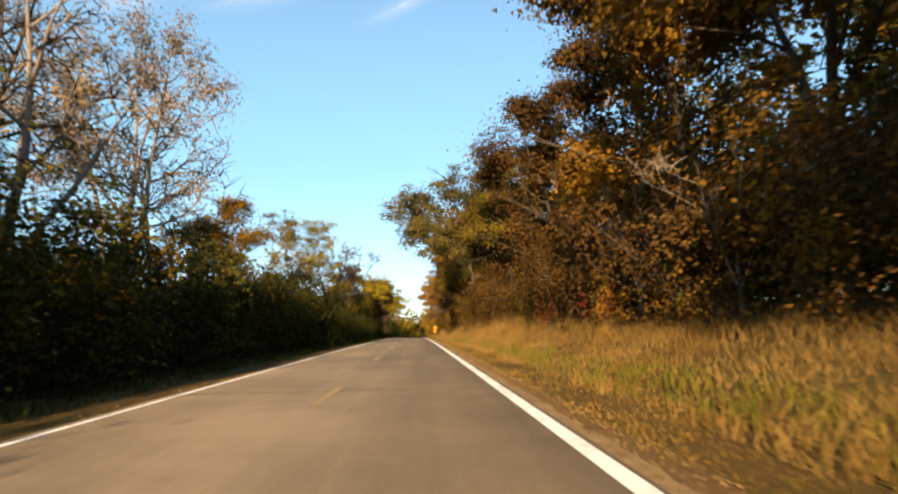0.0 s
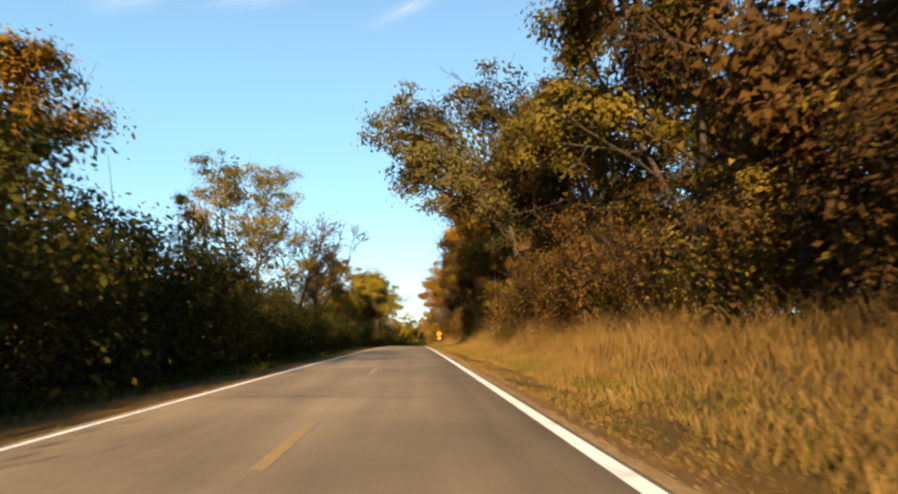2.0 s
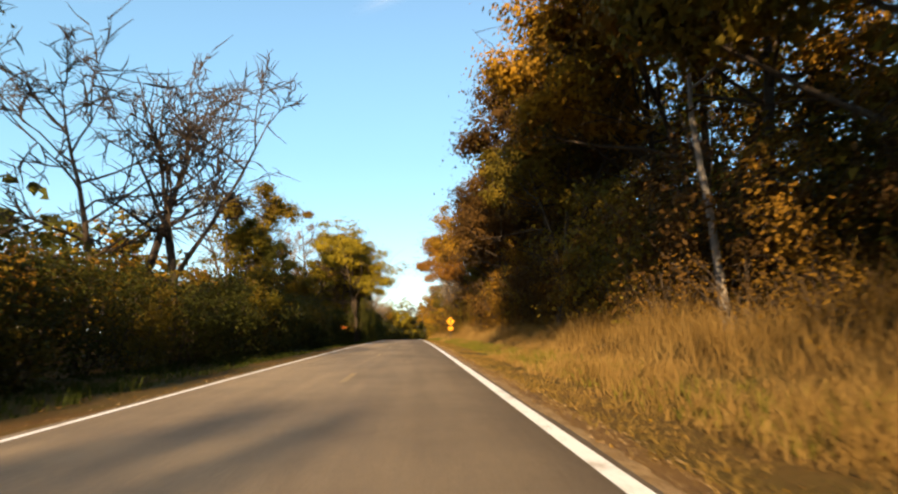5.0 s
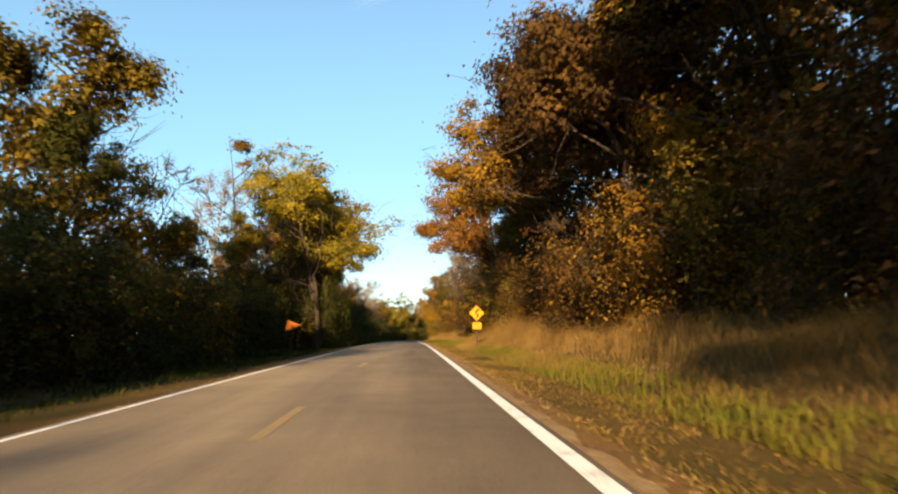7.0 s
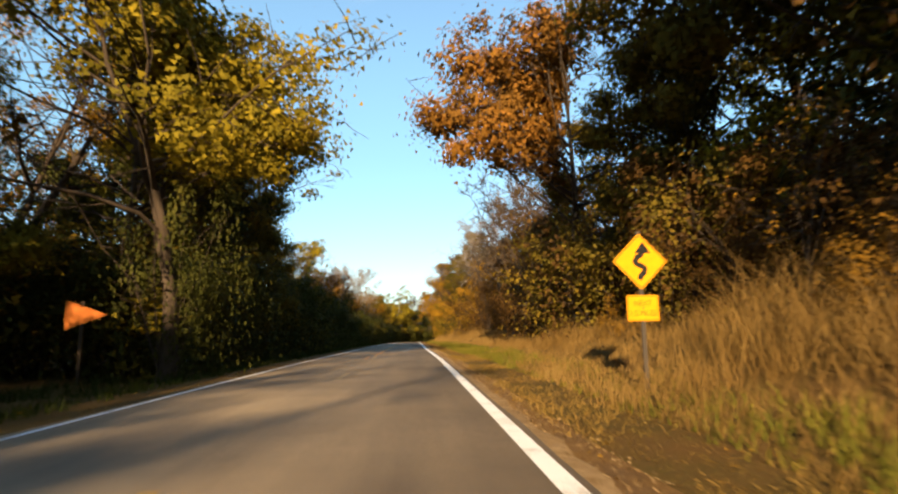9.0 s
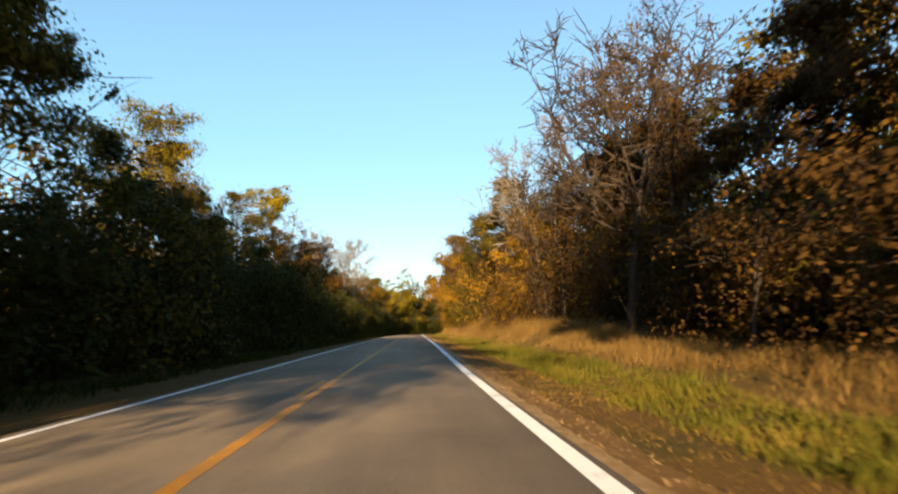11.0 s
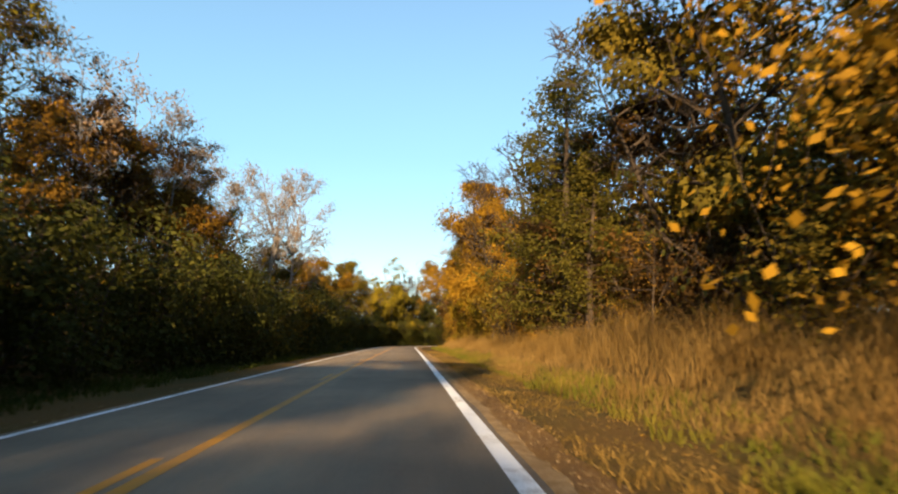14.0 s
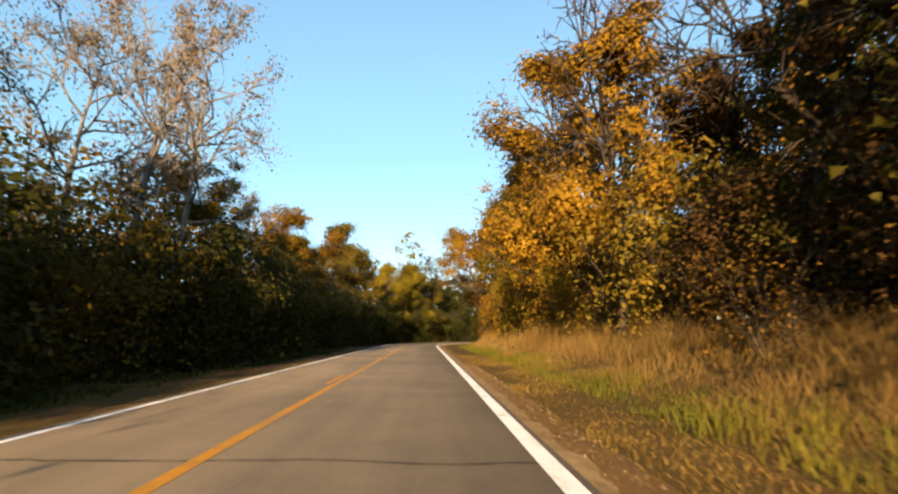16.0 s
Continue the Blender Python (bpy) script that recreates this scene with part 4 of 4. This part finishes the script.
rng = random.Random(16)
for seed, leaf in enumerate(("rust", "olive", "green")):
    right, left, far, under = [], [], [], []
    for n in range(32):
        s = -60 + 405 * (n + rng.random()) / 32
        h = rng.uniform(8, 10) if 158 < s < 176 else rng.uniform(18, 22) if 66 < s < 150 else rng.uniform(13, 18) if s < 184 else rng.uniform(12, 15)
        right.append((rng.uniform(17, 24), s, h, 4.4))
        right.append((rng.uniform(24, 32), s + 5, h + 2, 4.4))
        for k in range(3):
            under.append((rng.uniform(14, 17.5), s + 3.6 * k, 5.5, 3.8))
        right.append((rng.uniform(19, 27), s + 2, 6.0, 5.0))
        right.append((rng.uniform(19, 27), s + 8, 6.0, 5.0))
        left.append((rng.uniform(-24, -16.5), s, rng.uniform(4.5, 6) if s < 140 else rng.uniform(9, 11) if s < 255 else rng.uniform(11, 14), 4.2))
        left.append((rng.uniform(-13.5, -11.5), s + 4, 4.0, 3.6))
    for n in range(30):
        s = rng.uniform(335, 440)
        x = rng.uniform(-50, 60)
        if x - float(road_x(s)) < -9 or x - float(road_x(s)) > 12:
            far.append((x - float(road_x(s)), s, rng.uniform(15, 22), 5.0))
    outer = [(rng.uniform(33, 75), rng.uniform(-80, 360), rng.uniform(13, 18), 5.5) for _ in range(60)]
    outer += [(rng.uniform(-65, -25), rng.uniform(-80, 330), rng.uniform(9, 12), 5.0) for _ in range(50)]
    woods("outer_woods", outer, ("gold", "olive", "green")[seed], "autumn woods that stretch away from the road", 130 + seed, 420, 0.8)
    woods("undergrowth", under, leaf, "tangled undergrowth behind the roadside trees", 140 + seed, 1300, 0.28)
    woods("deep_woods", right, leaf, "deep autumn woods behind the roadside trees", 100 + seed, 1900, 0.38)
    woods("inner_woods", left, ("olive", "green", "rust")[seed], "shaded woods behind the roadside brush", 110 + seed, 1400, 0.32)
    woods("far_woods", far, ("olive", "lime", "green")[seed], "distant autumn woods beyond the bend", 120 + seed, 1000, 0.45)


# ---- grass ----
def blades(name, n, s0, s1, x0, x1, tall, wide, lean, mat, label, seed, clump=0.6):
    g = np.random.default_rng(seed)
    s = g.uniform(s0, s1, n)
    x = x0 + (x1 - x0) * g.random(n)
    tufts = max(40, n // 14)
    ts, tx = g.uniform(s0, s1, tufts), x0 + (x1 - x0) * g.random(tufts)
    which = g.integers(0, tufts, n)
    inside = g.random(n) < clump
    s = np.where(inside, ts[which] + g.normal(size=n) * 0.10, s)
    x = np.where(inside, tx[which] + g.normal(size=n) * 0.10, x)
    if tall > 0.5:  # where the tall grass comes nearer to the road
        x = x - np.interp(s, [20, 38, 50, 82, 95, 112, 120, 146, 158, 205, 212, 226, 236], [-0.7, -0.4, 0.7, 0.8, 0, 0, 1.0, 1.0, 0, 0, 0.8, 0.8, 0.2])
    grow = (0.65 + 0.7 * g.random(tufts))[which] * g.uniform(0.6, 1.2, n)
    wave = 0.8 + 0.9 * np.array([noise.noise((a * 0.45, b * 0.3, seed)) for a, b in zip(x, s)])
    near = np.clip((np.abs(x) - (min(abs(x0), abs(x1)) + 0.5)) / 1.2, 0.35, 1) if tall > 0.5 else 1.0
    wave = np.clip(wave, 0.3, 2) * near
    if tall > 0.5:  # taller and lower stretches along the road
        wave = wave * np.interp(s, [-5, 30, 42, 55, 80, 95, 108, 118, 126, 132, 135, 140, 146, 158, 165, 178, 188, 200, 212, 225, 235, 300],
                                [0.45, 0.5, 0.9, 1.1, 1.1, 0.65, 0.5, 0.7, 0.65, 0.75, 1.0, 1.0, 0.75, 0.6, 0.38, 0.38, 0.55, 0.75, 0.95, 0.95, 0.75, 0.8])
    h = tall * grow * wave
    x = x + road_x(s)
    z = road_z(s) + ground_rise(x, s) - 0.03
    a = g.uniform(0, 2 * np.pi, n)
    b = g.uniform(0, 2 * np.pi, n)
    l = h * lean * g.uniform(0.2, 1.3, n)
    w = wide * g.uniform(0.6, 1.4, n)
    root = np.stack([x, s, z], 1)
    side = np.stack([np.cos(a), np.sin(a), np.zeros(n)], 1) * w[:, None]
    mid = root + np.stack([np.cos(b) * l * 0.35, np.sin(b) * l * 0.35, h * 0.6], 1)
    tip = root + np.stack([np.cos(b) * l, np.sin(b) * l, h], 1)
    v = np.stack([root - side, root + side, mid + side * 0.8, mid - side * 0.8, tip], 1).reshape(-1, 3)
    i = np.arange(n) * 5
    ob = new(name, mesh_of(name, v, [np.stack([i, i + 1, i + 2, i + 3], 1), np.stack([i + 3, i + 2, i + 4], 1)], mat))
    return tagged(ob, label, "grass", kind="stuff")


blades("tall_grass", 150000, -4, 262, 5.9, 10.2, 1.15, 0.0052, 0.8, DRY_GRASS, "tall dry tan grass on the roadside bank", 3)
blades("tall_grass", 10000, 262, 335, 5.9, 10.2, 1.2, 0.02, 0.55, DRY_GRASS, "tall dry tan grass on the roadside bank", 4)
blades("verge_grass", 9000, -4, 95, 4.9, 6.7, 0.28, 0.010, 0.6, GREEN_GRASS, "short green verge grass beside the shoulder", 5)
blades("verge_grass", 22000, -4, 95, 4.6, 7.2, 0.3, 0.008, 0.8, DRY_GRASS, "short bleached grass beside the shoulder", 8)
blades("verge_grass", 28000, 95, 300, 4.9, 6.6, 0.26, 0.010, 0.6, GREEN_GRASS, "short green verge grass beside the shoulder", 9)
blades("verge_grass", 16000, 162, 206, 4.5, 6.2, 0.22, 0.010, 0.6, GREEN_GRASS, "lush green verge grass beside the shoulder", 10)
blades("verge_grass", 100000, -4, 262, 3.38, 5.6, 0.10, 0.008, 1.2, MIXED_GRASS, "thin brownish grass at the road's edge", 6)
# left verge: blades coloured darker to stand in for shade
blades("verge_grass", 50000, -4, 270, -8.4, -4.4, 0.25, 0.013, 0.6, SHADED_GREEN_GRASS, "short green verge grass beside the shoulder", 7)


def litter(n, x0, x1, leaf, seed):
    g = np.random.default_rng(seed)
    s = g.uniform(0, 270, n)
    x = x0 + (x1 - x0) * g.random(n) ** 1.4
    z = road_z(s) + ground_rise(x, s) + g.uniform(0.02, 0.06, n)
    data = leaf_quads(g, np.stack([x, s, z], 1), 0.034, 1.6)
    return tagged(new("fallen_leaves", mesh_of("fallen_leaves", *data, LEAVES[leaf])), "dry fallen leaves scattered along the road's edge", "leaves", kind="stuff")


litter(9000, 5.8, 3.1, "umber", 21)
litter(2600, 5.6, 3.1, "gold", 23)
litter(4000, -5.4, -3.15, "rust", 22)


def pebbles(n, side, reach, seed):
    """Loose stones lying along the asphalt's edge, thinning out away from it."""
    g = np.random.default_rng(seed)
    s = g.uniform(-3, 250, n)
    x = side * (half_width(s) + 0.17 + reach * g.random(n) ** 1.7)
    c = np.stack([x + road_x(s), s, road_z(s) + ground_rise(x, s) + 0.022], 1)
    axes = np.array([(1, 0, 0), (0, 1, 0), (-1, 0, 0), (0, -1, 0), (0, 0, 0.7), (0, 0, -0.7)])
    r = 0.008 + 0.014 * g.random(n) ** 2.2
    v = c[:, None] + (axes[None] * g.uniform(0.7, 1.3, (n, 6, 1)) + g.normal(size=(n, 6, 3)) * 0.14) * r[:, None, None]
    faces = np.array([(k, (k + 1) % 4, 4) for k in range(4)] + [((k + 1) % 4, k, 5) for k in range(4)])
    f = (faces[None] + 6 * np.arange(n)[:, None, None]).reshape(-1, 3)
    return tagged(new("loose_gravel", mesh_of("loose_gravel", v.reshape(-1, 3), f, PALE_GRAVEL)), "loose pale gravel stones along the asphalt's edge", "gravel", kind="stuff")


pebbles(19000, 1, 0.7, 31)
pebbles(4000, -1, 0.5, 32)


# ---- signs ----
def slab(points, thick):
    """A flat plate in the x-z plane with a given outline, facing -y."""
    bm = bmesh.new()
    vs = [bm.verts.new((x, 0, z)) for x, z in points]
    f = bm.faces.new(vs)
    ext = bmesh.ops.extrude_face_region(bm, geom=[f])
    bmesh.ops.translate(bm, vec=(0, thick, 0), verts=[g for g in ext["geom"] if isinstance(g, bmesh.types.BMVert)])
    bmesh.ops.recalc_face_normals(bm, faces=bm.faces)
    return bm


def rounded(points, r, steps=4):
    """The outline with its corners rounded."""
    out, n = [], len(points)
    for k in range(n):
        p, a, b = Vector(points[k]), Vector(points[k - 1]), Vector(points[(k + 1) % n])
        u, w = (a - p).normalized() * r, (b - p).normalized() * r
        for j in range(steps + 1):
            t = j / steps
            out.append(tuple((p + u) * (1 - t) ** 2 + p * 2 * t * (1 - t) + (p + w) * t * t))
    return out


def box(x0, x1, y0, y1, z0, z1):
    bm = bmesh.new()
    bmesh.ops.create_cube(bm, size=1, matrix=Matrix.Translation(((x0 + x1) / 2, (y0 + y1) / 2, (z0 + z1) / 2)) @ Matrix.Diagonal((x1 - x0, y1 - y0, z1 - z0, 1)))
    bmesh.ops.bevel(bm, geom=bm.edges[:], offset=min(x1 - x0, y1 - y0, z1 - z0) * 0.12, segments=1, affect="EDGES")
    return bm


def ribbon(points, width, y, thick=0.002):
    """A flat stripe of constant width along points in the x-z plane."""
    p = [Vector(q) for q in points]
    left, right = [], []
    for k, q in enumerate(p):
        d = (p[min(k + 1, len(p) - 1)] - p[max(k - 1, 0)]).normalized()
        n = Vector((-d.y, d.x)) * width / 2
        left.append(q + n)
        right.append(q - n)
    bm = bmesh.new()
    a, b = [bm.verts.new((v.x, y, v.y)) for v in left], [bm.verts.new((v.x, y, v.y)) for v in right]
    for k in range(len(p) - 1):
        bm.faces.new((a[k], a[k + 1], b[k + 1], b[k]))
    return bm


def lettering(text, x, z, size, parent):
    """A word in worn dark print, flat on the front of a plate."""
    curve = bpy.data.curves.new("lettering", "FONT")
    curve.body, curve.size, curve.align_x = text, size, "CENTER"
    word = bpy.data.objects.new("lettering", curve)
    me = bpy.data.meshes.new_from_object(word)
    bpy.data.objects.remove(word)
    bpy.data.curves.remove(curve)
    me.transform(pose(x, -0.004, z, 90) @ Matrix.Diagonal((0.88, 1, 1, 1)))
    me.materials.clear()
    me.materials.append(SIGN_WORN)
    ob = new("lettering", me)
    ob.parent = parent
    return tagged(ob, "worn dark lettering")


def winding_sign(x, s, turn):
    top = new("road_sign")
    top.matrix_world = pose(x, s, ground_z(x, s) - 0.05, 0, 0, turn)
    tagged(top, "yellow diamond winding road sign with plaque on a post", "road sign")
    part("post", box(-0.04, 0.04, 0.012, 0.06, 0, 3.0), GALVANISED, top, "grey steel post")
    zc, r = 2.42, 0.54
    plate = part("diamond_plate", slab(rounded([(0, zc - r), (r, zc), (0, zc + r), (-r, zc)], 0.06), 0.006), SIGN_YELLOW, top, "yellow diamond plate")
    outer, inner = rounded([(0, zc - r + 0.025), (r - 0.025, zc), (0, zc + r - 0.025), (-r + 0.025, zc)], 0.055), rounded([(0, zc - r + 0.045), (r - 0.045, zc), (0, zc + r - 0.045), (-r + 0.045, zc)], 0.05)
    bm = bmesh.new()
    a, b = [bm.verts.new((u, -0.004, v)) for u, v in outer], [bm.verts.new((u, -0.004, v)) for u, v in inner]
    for k in range(len(a)):
        bm.faces.new((a[k - 1], a[k], b[k], b[k - 1]))
    part("border", bm, SIGN_BLACK, plate, "thin black border")
    bends = [(0.01, -0.34), (0.035, -0.27), (0.095, -0.20), (0.10, -0.13), (0.03, -0.085), (-0.06, -0.05), (-0.10, 0.0), (-0.075, 0.07), (0.0, 0.115), (0.03, 0.20)]
    part("arrow_shaft", ribbon([(u + dz * 0.12, zc + dz) for u, dz in bends], 0.10, -0.005), SIGN_BLACK, plate, "black winding arrow shaft")
    part("arrow_head", slab([(-0.10, zc + 0.155), (0.21, zc + 0.155), (0.065, zc + 0.375)], -0.005), SIGN_BLACK, plate, "black arrow head")
    pz = 1.55
    plaque = part("plaque", slab(rounded([(-0.31, pz - 0.24), (0.31, pz - 0.24), (0.31, pz + 0.24), (-0.31, pz + 0.24)], 0.04), 0.006), SIGN_YELLOW, top, "yellow plaque")
    outer = rounded([(-0.295, pz - 0.225), (0.295, pz - 0.225), (0.295, pz + 0.225), (-0.295, pz + 0.225)], 0.035)
    inner = rounded([(-0.283, pz - 0.213), (0.283, pz - 0.213), (0.283, pz + 0.213), (-0.283, pz + 0.213)], 0.03)
    bm = bmesh.new()
    a, b = [bm.verts.new((u, -0.004, v)) for u, v in outer], [bm.verts.new((u, -0.004, v)) for u, v in inner]
    for k in range(len(a)):
        bm.faces.new((a[k - 1], a[k], b[k], b[k - 1]))
    part("border", bm, SIGN_WORN, plaque, "thin worn border")
    lettering("NEXT", 0.0, pz + 0.035, 0.15, plaque)
    lettering("1.5 MILES", 0.0, pz - 0.145, 0.15, plaque)
    for z in (zc - 0.25, zc + 0.25, pz):
        part("bolt", box(-0.014, 0.014, -0.012, 0.0, z - 0.014, z + 0.014), GALVANISED, top, "small bolt")
    return top


def pennant_sign(x, s, turn):
    top = new("road_sign")
    top.matrix_world = pose(x, s, ground_z(x, s) - 0.05, 0, 0, turn)
    tagged(top, "faded yellow pennant sign on a wooden post in shade", "road sign")
    part("post", box(-0.05, 0.05, 0.012, 0.11, 0, 2.5), POST_WOOD, top, "weathered wooden post")
    plate = part("pennant_plate", slab(rounded([(-0.45, 1.65), (0.72, 2.10), (-0.45, 2.55)], 0.05), 0.006), SIGN_OLD, top, "faded yellow pennant plate")
    for z in (1.85, 2.35):
        part("bolt", box(-0.014, 0.014, -0.012, 0.0, z - 0.014, z + 0.014), GALVANISED, top, "small bolt")
    return top


winding_sign(5.97, 139.2, 3)
pennant_sign(-8.0, 146.2, 6)


# ---- high cloud ----
def cirrus_material():
    m = bpy.data.materials.new("cirrus")
    m.use_nodes = True
    n, l = m.node_tree.nodes, m.node_tree.links
    n.remove(n["Principled BSDF"])
    co, soft = n.new("ShaderNodeTexCoord"), n.new("ShaderNodeTexGradient")
    soft.gradient_type = "QUADRATIC_SPHERE"
    l.new(co.outputs["Object"], soft.inputs["Vector"])
    tex = noise_node(n, l, 2.2, 6.0, 0.55, stretch=(0.8, 2.4, 1))
    streak = ramp(n, [(0.35, (0.1, 0.1, 0.1)), (0.75, (0.4, 0.4, 0.4))])
    l.new(tex.outputs["Fac"], streak.inputs["Fac"])
    thin = n.new("ShaderNodeMath")
    thin.operation = "MULTIPLY"
    l.new(streak.outputs["Color"], thin.inputs[0])
    l.new(soft.outputs["Fac"], thin.inputs[1])
    clear, white, mix = n.new("ShaderNodeBsdfTransparent"), n.new("ShaderNodeBsdfTranslucent"), n.new("ShaderNodeMixShader")
    white.inputs["Color"].default_value = (0.9, 0.9, 0.9, 1)
    l.new(thin.outputs[0], mix.inputs[0])
    l.new(clear.outputs[0], mix.inputs[1])
    l.new(white.outputs[0], mix.inputs[2])
    l.new(mix.outputs[0], n["Material Output"].inputs["Surface"])
    return m


CIRRUS = cirrus_material()


def cloud(x, y, length, width, turn):
    """A thin streak of ice cloud, high up and far ahead."""
    bm = bmesh.new()
    bmesh.ops.create_grid(bm, x_segments=6, y_segments=4, size=1)
    me = bpy.data.meshes.new("cloud")
    bm.to_mesh(me)
    bm.free()
    me.materials.append(CIRRUS)
    ob = new("cloud", me)
    ob.matrix_world = pose(x, y, 1250, 0, 0, turn) @ Matrix.Diagonal((length / 2, width / 2, 1, 1))
    return tagged(ob, "thin white cirrus streak high in the sky", "cloud", kind="structure")


cloud(-40, 1990, 620, 150, -42)
cloud(-560, 1930, 800, 260, -20)
cloud(-1050, 1980, 700, 260, -25)
